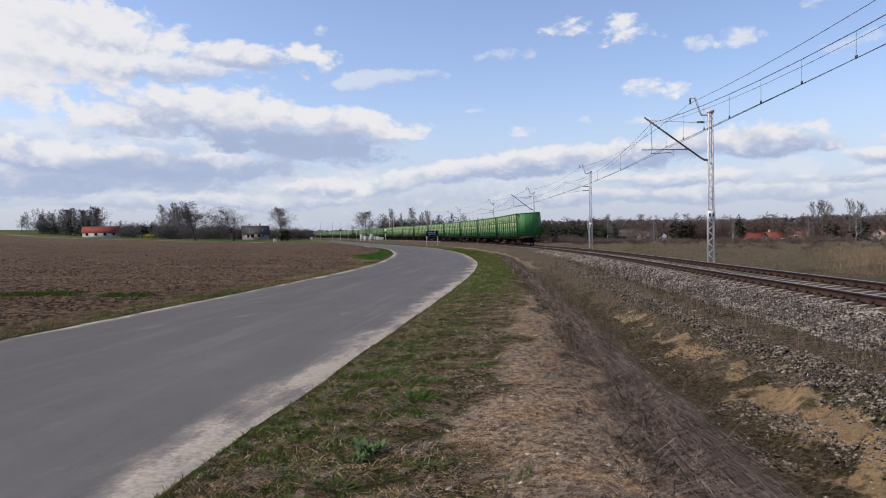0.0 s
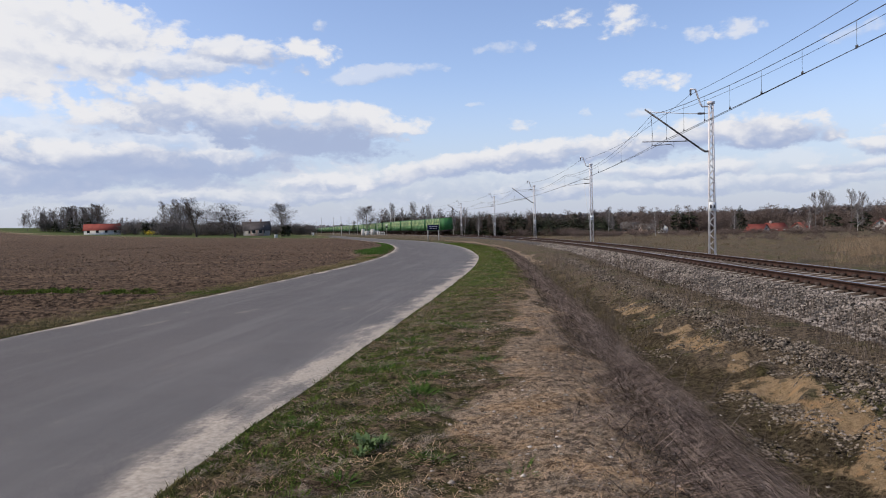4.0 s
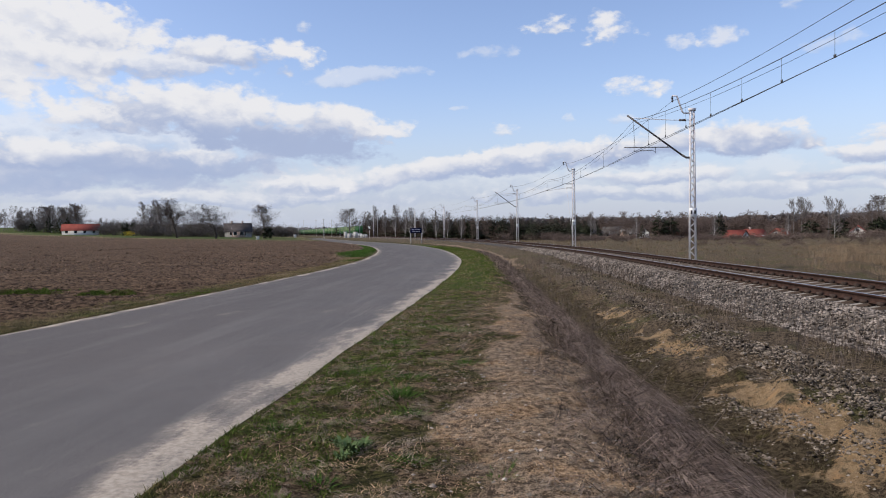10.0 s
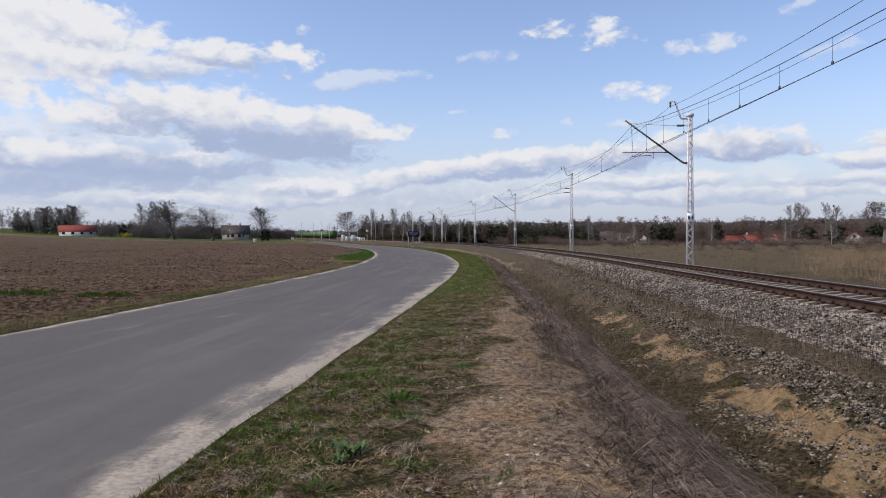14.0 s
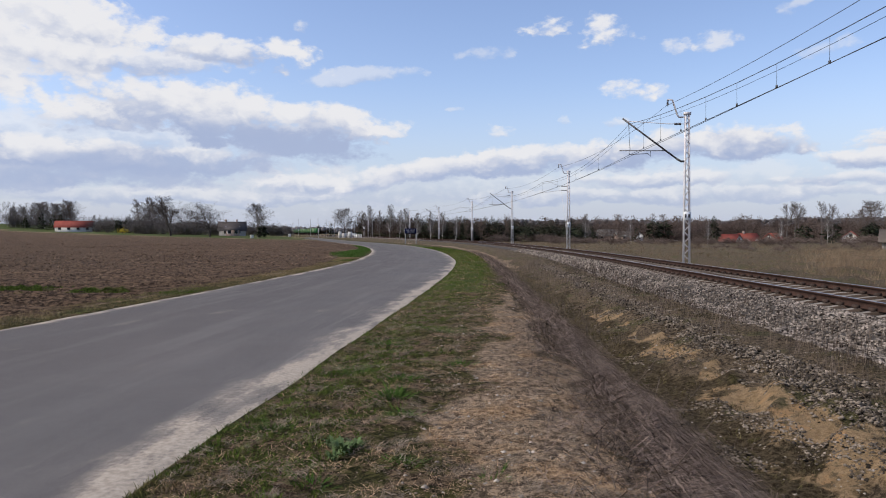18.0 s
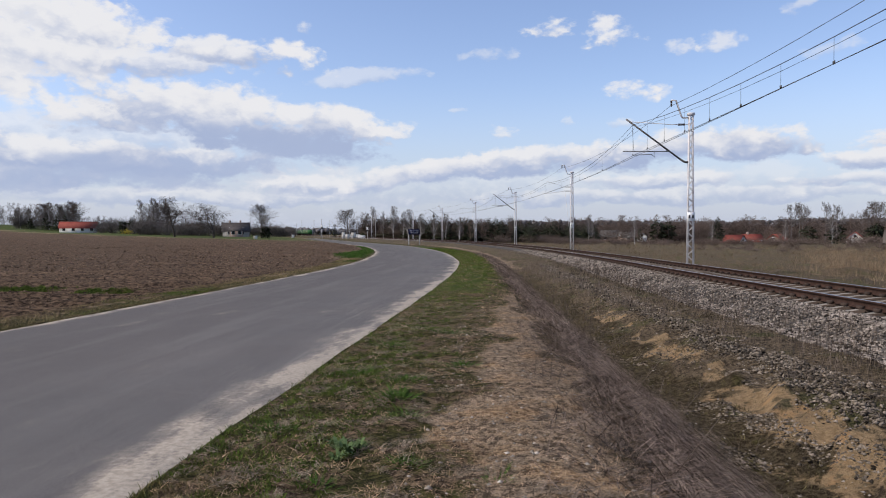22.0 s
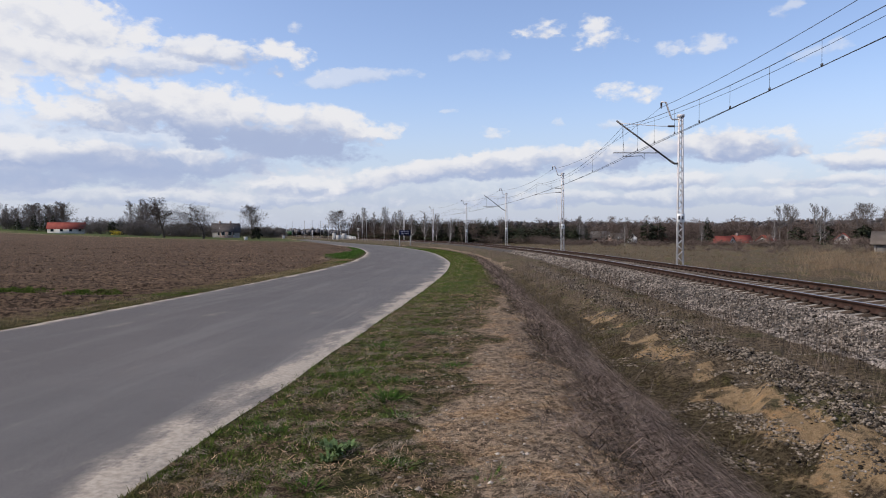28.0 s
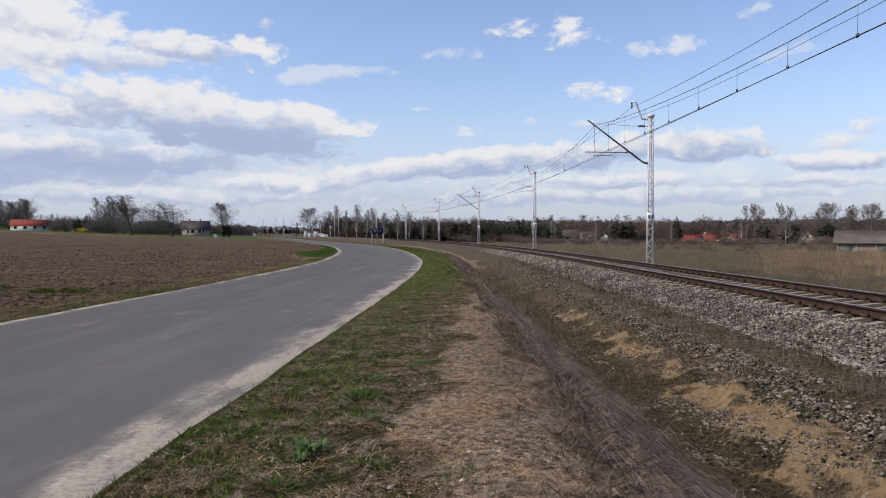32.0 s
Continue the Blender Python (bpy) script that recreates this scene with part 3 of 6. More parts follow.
def land(x, y, rough=True):
    """Height of the land and its zones at points."""
    P = np.stack([x, y], -1)
    rd, _ = near_line(P, ROAD_LINE)
    r, s = near_line(P, TRACK_LINE)
    base = -0.22 * (1 - np.exp(-(np.clip(y, 0, None) / 45) ** 1.5))
    prof = np.interp(r + (0.10 * smooth_noise(x, y, 2.4, 7) + 0.06 * smooth_noise(x, y, 0.9, 8)) * ((r < -3.6) & (r > -8.6)), DITCH_R, DITCH_Z)
    fade = np.where(r < -2.5, 1 - 0.55 * step(y, 22, 60), 1.0)
    z = base + prof * fade
    left = np.clip(-x - 40, 0, None)
    rise = 0.0205 * (np.sqrt(left ** 2 + 100) - 10)
    rise = np.minimum(rise, 5.5) + 0.030 * np.clip(-x - 172, 0, 90)
    z = z + np.where(rd < 0, rise, 0)
    # shallow verge hollow beside the road, tilled unevenness in the field
    on_road = np.abs(rd) < ROAD_HALF - 0.18
    field = step(-rd, ROAD_HALF + 1.0, ROAD_HALF + 1.5)
    if rough:
        w = step(np.abs(rd), ROAD_HALF, ROAD_HALF + 0.7) * np.clip(1.2 - np.hypot(x, y) / 400, 0, 1)
        z = z + w * (0.02 * smooth_noise(x, y, 0.9, 1) + 0.025 * smooth_noise(x, y, 2.7, 2) + 0.011 * smooth_noise(x, y, 0.38, 9) * (y < 26))
        z = z + step(r, 5, 9) * (1 - step(r, 60, 90)) * (0.26 * smooth_noise(x, y, 11, 15) + 0.16 * smooth_noise(x, y, 4.2, 16) + 0.10 * smooth_noise(x, y, 1.9, 17))
        z = z + field * 0.042 * np.clip(1.3 - np.hypot(x, y) / 90, 0, 1) * (smooth_noise(x, y, 0.45, 3) + 0.7 * np.sin(6.283 * (y - 0.15 * x) / 0.9 + smooth_noise(x, y, 5, 18)))
        sandy = np.exp(-((r + 4.9) / 0.6) ** 2) * np.clip(1 - y / 40, 0, 1)
        z = z + sandy * (0.09 * smooth_noise(x, y, 1.3, 4) + 0.05 * smooth_noise(x, y, 0.5, 5))
    z = z + 0.30 * step(-rd - ROAD_HALF, 0.3, 3.5) * step(y, 58, 76) * (1 - step(y, 150, 190)) * (rd < 0)
    z = np.where(on_road, z - 0.06, z)
    return z, rd, r


def ground_sheet():
    def axis(lo, hi, fine, span):
        a, out, d = lo, [lo], fine
        while a < hi:
            a += d
            out.append(a)
        up, v, d = [], hi, fine
        while v < span:
            d = min(d * 1.075, 120)
            v += d
            up.append(v)
        dn, v, d = [], lo, fine
        while v > -span:
            d = min(d * 1.1, 160)
            v -= d
            dn.append(v)
        return np.array(dn[::-1] + out + up)

    xs, ys = axis(-3.4, 8.6, 0.10, 4200), axis(2.6, 20, 0.10, 4200)
    X, Y = np.meshgrid(xs, ys)
    x, y = X.ravel(), Y.ravel()
    z, rd, r = land(x, y)
    nx, ny = len(xs), len(ys)
    i = (np.arange(ny - 1)[:, None] * nx + np.arange(nx - 1)[None]).ravel()
    F = np.stack([i, i + 1, i + nx + 1, i + nx], -1)
    me = mesh_data("ground", np.stack([x, y, z], -1), F, "ground", True)
    n1, n2, n3 = smooth_noise(x, y, 6, 11), smooth_noise(x, y, 2.5, 12), smooth_noise(x, y, 30, 13)
    lft = -rd - ROAD_HALF
    rgt = rd - ROAD_HALF
    zones = {}
    edge_y = np.interp(x, [-400, -215, -160, -90, -60, -35, -20], [330, 275, 240, 180, 156, 138, 132])
    far_edge = step(y, edge_y, edge_y + 4)
    zones["field"] = step(lft, 0.55 + 0.25 * n1, 1.25 + 0.25 * n1) * (1 - far_edge)
    verge = np.where(rd > 0, 1 - step(rgt, 1.25 + 0.3 * n2 + 0.012 * y, 2.2 + 0.3 * n2 + 0.02 * y), 1 - step(lft, 0.55, 1.0))
    island = np.exp(-((rd + ROAD_HALF + 1.6) / 1.3) ** 2) * np.exp(-((y - 56) / 10) ** 2)
    zones["green"] = np.clip(np.where(np.abs(rd) < ROAD_HALF + 4 + 0.1 * y, verge, 0) + island * 1.3, 0, 1)
    zones["field"] = zones["field"] * (1 - np.clip(island * 1.6, 0, 1))
    zones["ditch"] = step(r, -8.2 + 0.3 * n2, -7.4 + 0.3 * n2) * (1 - step(r, -5.6 + 0.35 * n2, -5.0 + 0.35 * n2)) * (1 - step(y, 25, 60))
    bare = np.exp(-((r + 5.12 + 0.12 * n2) / 0.55) ** 2)
    near_bank = np.exp(-((y - 6.4) / 2.3) ** 2)
    zones["sand"] = np.clip(bare * (0.50 + 0.42 * near_bank + 0.2 * n1 + 0.50 * smooth_noise(x, y, 1.4, 14) + 0.25 * smooth_noise(x, y, 0.55, 19)), 0, 1) * (1 - 0.6 * step(y, 12, 26))
    zones["rough"] = step(r, -5.9 + 0.3 * n2, -5.2 + 0.3 * n2) + step(y, 60, 110) * step(rgt, 2, 5) * (r < 3)
    zones["rough"] = np.clip(zones["rough"], 0, 1)
    lush = step(y, 11, 24) * (rgt > 0) * (1 - step(rgt, 1.0 + 0.3 * n2, 1.7 + 0.4 * n2 + 0.01 * y)) * (y < 90)
    zones["meadow"] = np.clip(np.clip(far_edge * (rd < -3), 0, 1) * (0.75 + 0.25 * n3) + lush * 0.75 + 0.6 * np.clip(island, 0, 1), 0, 1)
    for name, val in zones.items():
        at = me.attributes.new(name, "FLOAT", "POINT")
        at.data.foreach_set("value", np.clip(val, 0, 1).astype(np.float32))
    ob = new("ground", me)
    return tagged(ob, "ploughed brown field, dry verge, ditch and rough meadow", "ground", kind="structure")


def road_surface():
    line = ROAD_LINE[(ROAD_LINE[:, 1] > -40)]
    tan = np.gradient(line, axis=0)
    tan /= np.linalg.norm(tan, axis=1, keepdims=True)
    side = np.stack([tan[:, 1], -tan[:, 0]], -1)
    s = np.concatenate([[0], np.cumsum(np.linalg.norm(np.diff(line, axis=0), axis=1))])
    lat = np.array([-1.0, -0.97, -0.85, -0.6, -0.3, 0, 0.3, 0.6, 0.85, 0.97, 1.0]) * ROAD_HALF
    V, A, L = [], [], []
    ragged_l, ragged_r = 0.03 * smooth_noise(s, s * 0, 2.9, 21) + 0.02 * smooth_noise(s, s, 0.8, 22), 0.018 * smooth_noise(s, s * 0, 3.7, 23) + 0.014 * smooth_noise(s, s, 0.7, 24)
    cx = line
    base = -0.22 * (1 - np.exp(-(np.clip(line[:, 1], 0, None) / 45) ** 1.5))
    left = np.clip(-line[:, 0] - 40, 0, None)
    base = base + 0.0205 * (np.sqrt(left ** 2 + 100) - 10) * 0.15
    for j, q in enumerate(lat):
        qq = q + (ragged_l if q < -2.8 else ragged_r if q > 2.8 else 0)
        p = cx + side * np.broadcast_to(qq, len(s))[:, None]
        zz = base + 0.028 - 0.014 * (q / ROAD_HALF) ** 2 - (0.03 if abs(q) > ROAD_HALF - 0.01 else 0)
        V.append(np.column_stack([p, zz]))
        A.append(np.broadcast_to(qq, len(s)))
        L.append(s)
    V, A, L = np.stack(V, 1), np.stack(A, 1), np.stack(L, 1)
    n, k = V.shape[:2]
    i = (np.arange(n - 1)[:, None] * k + np.arange(k - 1)[None]).ravel()
    me = mesh_data("road", V.reshape(-1, 3), np.stack([i, i + 1, i + k + 1, i + k], -1), "road", True)
    for name, val in (("across", A), ("along", L)):
        me.attributes.new(name, "FLOAT", "POINT").data.foreach_set("value", val.ravel().astype(np.float32))
    return tagged(new("road", me), "grey asphalt lane with pale sand drifted along its edges", "road", kind="structure")


ground_sheet()
road_surface()

# ---- railway ----
CANT = 0.09 / 1.5    # the outer rail lies higher in the curve


def track_frame(u):
    """Place, sideways and up directions of the canted track."""
    x, y, ps, z = track_at(u)
    P = np.stack([x, y, z + 0 * x], -1)
    S = np.stack([np.cos(ps), -np.sin(ps), CANT + 0 * x], -1)
    return P, S


def ballast_bed():
    u = np.concatenate([np.arange(-80, 120, 1.0), np.arange(120, 420, 4.0), np.arange(420, 1300, 20.0)])
    P, S = track_frame(u)
    b = Build()
    sec = [(-2.85, -0.78), (-2.6, -0.62), (-1.72, -0.215), (-1.34, -0.195), (-1.15, -0.235), (1.1, -0.245), (1.75, -0.26), (2.9, -0.58), (3.3, -0.85)]
    k = len(sec)
    V = P[:, None] + S[:, None] * np.array(sec)[None, :, :1] + np.array([0, 0, 1.0]) * np.array(sec)[None, :, 1:]
    i = (np.arange(len(u) - 1)[:, None] * k + np.arange(k - 1)[None]).ravel()
    b.add(V.reshape(-1, 3), np.stack([i, i + 1, i + k + 1, i + k], -1))
    return tagged(new("ballast_bed", b.data("ballast_bed", "ballast", True)), "crushed stone ballast bed under the railway, gap shade in its dark grey", "ballast", kind="structure")


ballast_bed()
track = thing("railway_track", Matrix(), "single railway track, rusty rails on concrete sleepers", "railway track")
RAIL = [(-0.075, 0.0), (-0.075, 0.014), (-0.012, 0.035), (-0.010, 0.125), (-0.036, 0.135), (-0.036, 0.168), (-0.028, 0.172),
        (0.028, 0.172), (0.036, 0.168), (0.036, 0.135), (0.010, 0.125), (0.012, 0.035), (0.075, 0.014), (0.075, 0.0)]
for side in (-0.753, 0.753):
    u = np.concatenate([np.arange(-60, 130, 1.0), np.arange(130, 400, 4.0), np.arange(400, 1300, 15.0)])
    P, S = track_frame(u)
    b = Build().sweep(P + S * side - np.array([0, 0, 0.172]), S, RAIL)
    me = b.data("rail", ["rail", "rail_top"])
    idx = np.zeros(len(me.polygons), dtype=np.int32)
    idx[np.arange(len(idx)) % len(RAIL) == 6] = 1
    me.polygons.foreach_set("material_index", idx)
    part("rail", me, track)


def sleeper_mesh():
    """Concrete sleeper, dipped in the middle, with its four dark clips."""
    b = Build()
    xs = [-1.3, -1.25, -0.95, -0.45, -0.2, 0.2, 0.45, 0.95, 1.25, 1.3]
    top = [-0.235, -0.21, -0.178, -0.176, -0.19, -0.19, -0.176, -0.178, -0.21, -0.235]
    V = []
    for x, z in zip(xs, top):
        V += [(x, -0.13, -0.33), (x, -0.085, z), (x, 0.085, z), (x, 0.13, -0.33)]
    q = []
    for i in range(len(xs) - 1):
        a = i * 4
        q += [(a, a + 4, a + 5, a + 1), (a + 1, a + 5, a + 6, a + 2), (a + 2, a + 6, a + 7, a + 3)]
    q += [(0, 1, 2, 3), (39, 38, 37, 36)]
    b.add(V, q)
    n0 = len(q)
    for s in (-0.753, 0.753):
        for e in (-1, 1):
            b.box((s + e * 0.125 - 0.05, -0.07, -0.19), (s + e * 0.125 + 0.05, 0.07, -0.105))
    me = b.data("sleeper", ["sleeper", "clip", "stained"])
    idx = np.zeros(len(me.polygons), dtype=np.int32)
    idx[n0:] = 1
    # the flanks' brown stain also carries painted shade for the gaps between sleepers
    idx[0:n0 - 2:3] = 2
    idx[2:n0 - 2:3] = 2
    me.polygons.foreach_set("material_index", idx)
    return me


def catenary_mast(name, arm):
    """Lattice mast at its foot; the track lies towards -x. arm: with the long cantilever."""
    t = thing(name, Matrix(), "galvanised lattice catenary mast beside the railway" + (" with a slanted arm" if arm else " with short brackets"),
              "catenary mast", "catenary masts along the railway")
    b = Build()
    H = 7.75
    wide = lambda z: 0.155 - 0.07 * z / H
    for s in (-1, 1):
        V = []
        for z in (-0.3, H):
            w = wide(z)
            x = s * w
            V += [(x - 0.035, -0.07, z), (x + 0.035, -0.07, z), (x + 0.035, 0.07, z), (x - 0.035, 0.07, z)]
        b.add(V, [(3, 2, 1, 0), (4, 5, 6, 7), (0, 1, 5, 4), (1, 2, 6, 5), (2, 3, 7, 6), (3, 0, 4, 7)])
    part("upright", b.data("mast_uprights", "galv"), t)
    lace = Build()
    z, s = 0.15, 1
    while z < H - 0.4:
        for yy in (-0.065, 0.065):
            lace.tube([(s * wide(z), yy, z), (-s * wide(z + 0.30), yy, z + 0.30)], 0.014, 4)
        z, s = z + 0.30, -s
    part("lacing", lace.data("mast_lacing", "galv"), t)
    foot = Build().box((-0.35, -0.3, -0.5), (0.35, 0.3, -0.05), bevel=0.03)
    part("footing", foot.data("mast_footing", "concrete"), t)
    cap = Build().box((-0.17, -0.1, H - 0.12), (0.17, 0.1, H + 0.02), bevel=0.01)
    part("cap", cap.data("mast_cap", "galv"), t)
    hook = Build().tube([(-0.1, 0, 7.52), (-0.42, 0, 7.52), (-0.50, 0, 7.62), (-0.76, 0, 8.40), (-1.0, 0, 8.42)], 0.045, 6)
    part("feeder_arm", hook.data("feeder_arm", "galv"), t)
    ins = Build()
    for i in range(4):
        ins.tube([(-1.0, 0, 8.38 - i * 0.07), (-1.0, 0, 8.34 - i * 0.07)], 0.055, 8)
    ins.tube([(-1.0, 0, 8.42), (-1.0, 0, 8.08)], 0.02, 6)
    part("feeder_insulator", ins.data("feeder_insulator", "insulator"), t, "brown porcelain insulator")
    pl = part("number_plate", Build().box((-0.19, -0.115, 2.22), (0.19, -0.10, 2.66), bevel=0.003).data("number_plate", "white"), t, "white enamel plate with dark marks")
    for x in (-0.09, 0.09):
        part("marking", Build().box((x - 0.045, -0.121, 2.36), (x + 0.045, -0.1165, 2.54)).data("plate_marking", "dark_steel"), pl)
    if arm:
        strut = Build().tube([(-0.12, 0, 5.25), (-0.30, 0, 5.25), (-0.55, 0, 5.40)], 0.055, 8).tube([(-0.5, 0, 5.37), (-3.3, 0, 7.47)], 0.045, 8)
        part("cantilever_strut", strut.data("cantilever_strut", "dark_steel"), t, "dark slanted cantilever tube")
        tie = Build().tube([(-0.1, 0, 7.17), (-1.0, 0, 7.18), (-3.15, 0, 7.34)], 0.02, 6)
        part("tie_rod", tie.data("tie_rod", "galv"), t)
        ins2 = Build()
        for i in range(6):
            ins2.tube([(-0.32 - i * 0.06, 0, 7.172), (-0.35 - i * 0.06, 0, 7.172)], 0.06, 8)
        part("tie_insulator", ins2.data("tie_insulator", "insulator"), t, "dark ribbed insulator")
        reg = Build().tube([(-3.45, 0, 5.82), (-1.05, 0, 5.80)], 0.024, 6).tube([(-2.9, 0, 5.62), (-2.0, 0, 5.66), (-1.86, 0, 5.52), (-1.86, 0, 5.80)], 0.018, 6)
        reg.tube([(-2.9, 0, 5.81), (-3.0, 0, 7.2)], 0.008, 4).tube([(-1.3, 0, 5.8), (-1.2, 0, 5.9)], 0.02, 5)
        part("registration_arm", reg.data("registration_arm", "dark_steel"), t)
    else:
        for zz in (6.25, 5.85):
            part("short_bracket", Build().tube([(-0.1, 0, zz), (-0.72, 0, zz)], 0.04, 6).data("short_bracket", "dark_steel"), t)
        reg = Build().tube([(-0.7, 0, 5.85), (-2.9, 0, 5.56)], 0.016, 5).tube([(-0.7, 0, 6.25), (-2.6, 0, 6.85)], 0.010, 5)
        part("pull_off_arm", reg.data("pull_off_arm", "galv"), t)
        stay = Build().tube([(-0.7, 0.0, 5.85), (-0.35, -0.9, 1.2), (-0.3, -1.1, 0.05)], 0.012, 4)
        part("anchor_stay", stay.data("anchor_stay", "galv"), t)
    return t


MASTS = [0, 33, 66, 99, 132, 165, 237, 300, 370, 440, 510, 580, 650, 720]
mast_a, mast_b = catenary_mast("catenary_mast", True), catenary_mast("catenary_mast", False)
for i, u in enumerate(MASTS):
    x, y, ps, z = (float(v) for v in track_at(u, 2.5))
    m = pose(x, y, z - 0.2, 0, 0, -math.degrees(ps))
    kind = mast_a if i % 2 == 0 else mast_b
    if i < 2:
        kind.matrix_basis = m
    else:
        copy_thing(kind, m)


def wires():
    """Twin contact wire, its carrying wire with droppers, and the feeder on the mast tops."""
    line = thing("overhead_line", Matrix(), "thin dark overhead contact wires with droppers above the track", "overhead wire")
    stops = [-132, -99, -66, -33] + MASTS[:11]

    def along(name, offs, heights, sag, r, lift=0.0):
        b = Build()
        pts = []
        for i, (u0, u1) in enumerate(zip(stops, stops[1:])):
            for j in range(12):
                f = j / 12
                u = u0 + (u1 - u0) * f
                off = offs[i % 2] * (1 - f) + offs[(i + 1) % 2] * f
                h = heights[i % 2] * (1 - f) + heights[(i + 1) % 2] * f - 4 * sag * f * (1 - f)
                x, y, ps, z = track_at(u, off)
                pts.append((float(x), float(y), float(z) + h + lift))
        b.tube(pts, r, 4)
        part(name, b.data(name, "wire"), line)
        return np.array(pts)

    along("contact_wire", (-0.2, -0.32), (5.42, 5.40), 0.03, 0.011)
    along("contact_wire", (-0.32, -0.2), (5.46, 5.42), 0.05, 0.011)
    carry = along("carrying_wire", (-0.45, -0.1), (6.98, 6.45), 0.66, 0.012)
    along("auxiliary_wire", (-0.30, 0.05), (6.88, 6.33), 0.68, 0.007)
    along("feeder_wire", (1.45, 1.45), (7.92, 7.92), 0.45, 0.011)
    for n in list(range(0, 48)) + list(range(48, len(carry) - 1, 3)):
        p = carry[n]
        d, s = near_line(p[None, :2], TRACK_LINE)
        z = float(np.interp(p[1], [-100, 15, 36, 90, 200], [0.2, 0.15, 0.1, -0.05, -0.11]))
        b = Build().tube([p, (p[0], p[1], z + 5.44)], 0.006, 3)
        b.box((p[0] - 0.015, p[1] - 0.04, z + 5.40), (p[0] + 0.015, p[1] + 0.04, z + 5.48))
        part("dropper", b.data("dropper", "wire"), line)


wires()

# ---- goods train ----
WAGON, WAGON_N, TRAIN_U0, TRAIN_V = 19.0, 34, 55.5, 20.3


def wagon():
    """Tall open goods wagon, its end at the origin, running on towards +y, rail level at z = 0."""
    L, W, Z0, Z1 = 18.0, 1.48, 1.22, 4.28
    t = thing("goods_wagon", Matrix(), "tall green ribbed open goods wagon with faded yellow marks", "wagon", "wagons of the green goods train")
    for s in (-1, 1):
        part("side_wall", Build().box((s * W - 0.05, 0.45, Z0), (s * W + 0.05, L - 0.45, Z1 - 0.1)).data("wagon_side", "green_paint"), t)
    for y0 in (0.40, L - 0.48):
        part("end_wall", Build().box((-W + 0.05, y0, Z0), (W - 0.05, y0 + 0.08, Z1 - 0.12)).data("wagon_end", "green_paint"), t)
    r = Build()
    n = 9
    for s in (-1, 1):
        for i in range(n + 1):
            y = 0.5 + i * (L - 1.0) / n
            big = i in (0, 3, 6, n)
            d = 0.17 if big else 0.13
            w_ = 0.13 if big else 0.085
            r.box((min(s * (W + 0.05), s * (W + d)), y - w_, Z0 + 0.02), (max(s * (W + 0.05), s * (W + d)), y + w_, Z1 - 0.14))
        for zz in (Z0 + 0.55, Z0 + 1.9):
            r.box((min(s * (W + 0.05), s * (W + 0.085)), 0.5, zz), (max(s * (W + 0.05), s * (W + 0.085)), L - 0.5, zz + 0.07))
    for x in (-1.3, -0.45, 0.45, 1.3):
        r.box((x - 0.04, 0.33, Z0 + 0.05), (x + 0.04, 0.40, Z1 - 0.15))
    part("rib", r.data("wagon_ribs", "green_dark"), t, "dark green side posts")
    rim = Build()
    for s in (-1, 1):
        rim.box((s * W - 0.08, 0.36, Z1 - 0.14), (s * W + 0.08, L - 0.36, Z1), bevel=0.02)
    rim.box((-W, 0.36, Z1 - 0.14), (W, 0.50, Z1), bevel=0.02).box((-W, L - 0.50, Z1 - 0.14), (W, L - 0.36, Z1), bevel=0.02)
    part("top_rim", rim.data("wagon_rim", "green_dark"), t)
    fl = Build().box((-W, 0.4, Z0 - 0.06), (W, L - 0.4, Z0 + 0.06))
    part("floor", fl.data("wagon_floor", "under"), t)
    fr = Build()
    for s in (-1, 1):
        fr.box((s * 1.25 - 0.06, 0.2, 0.92), (s * 1.25 + 0.06, L - 0.2, Z0 - 0.06))
    fr.box((-1.35, 0.15, 0.9), (1.35, 0.38, Z0 - 0.02)).box((-1.35, L - 0.38, 0.9), (1.35, L - 0.15, Z0 - 0.02))
    fr.box((-0.2, 0.3, 0.9), (0.2, L - 0.3, Z0 - 0.06)).box((-0.5, 7.0, 0.45), (0.6, 8.0, 0.9)).box((-0.7, 9.2, 0.5), (0.3, 10.6, 0.88))
    part("underframe", fr.data("wagon_underframe", "under"), t, "grimy dark steel underframe")
    bf = Build()
    for y0, d in ((0.15, -0.5), (L - 0.15, 0.5)):
        for x in (-0.875, 0.875):
            bf.tube([(x, y0, 1.05), (x, y0 + d * 0.85, 1.05)], 0.075, 8).tube([(x, y0 + d * 0.85, 1.05), (x, y0 + d, 1.05)], 0.2, 10)
    part("buffer", bf.data("wagon_buffers", "under"), t)
    for s in (-1, 1):
        for i in range(n):
            y0 = 0.5 + i * (L - 1.0) / n + 0.19
            for za, zb in ((Z0 + 0.66, Z0 + 1.16), (Z0 + 1.24, Z0 + 1.86), (Z0 + 2.02, Z1 - 0.22)):
                q = Build().box((min(s * (W + 0.05), s * (W + 0.068)), y0, za), (max(s * (W + 0.05), s * (W + 0.068)), y0 + (L - 1.0) / n - 0.38, zb), bevel=0.008)
                part("side_panel", q.data("wagon_panel", "faded_panel" if za > Z0 + 1.0 else "bare_panel"), t)
    mk = Build()
    for s in (-1, 1):
        for yc in (3.4, 9.0, 14.6):
            for zz, hw in ((3.25, 0.95), (2.95, 0.7)):
                mk.box((min(s * (W + 0.070), s * (W + 0.076)), yc - hw * 0.6, zz), (max(s * (W + 0.070), s * (W + 0.076)), yc + hw * 0.6, zz + 0.13))
    part("marking", mk.data("wagon_marking", "yellowish"), t, "faded yellow stencilled bars")
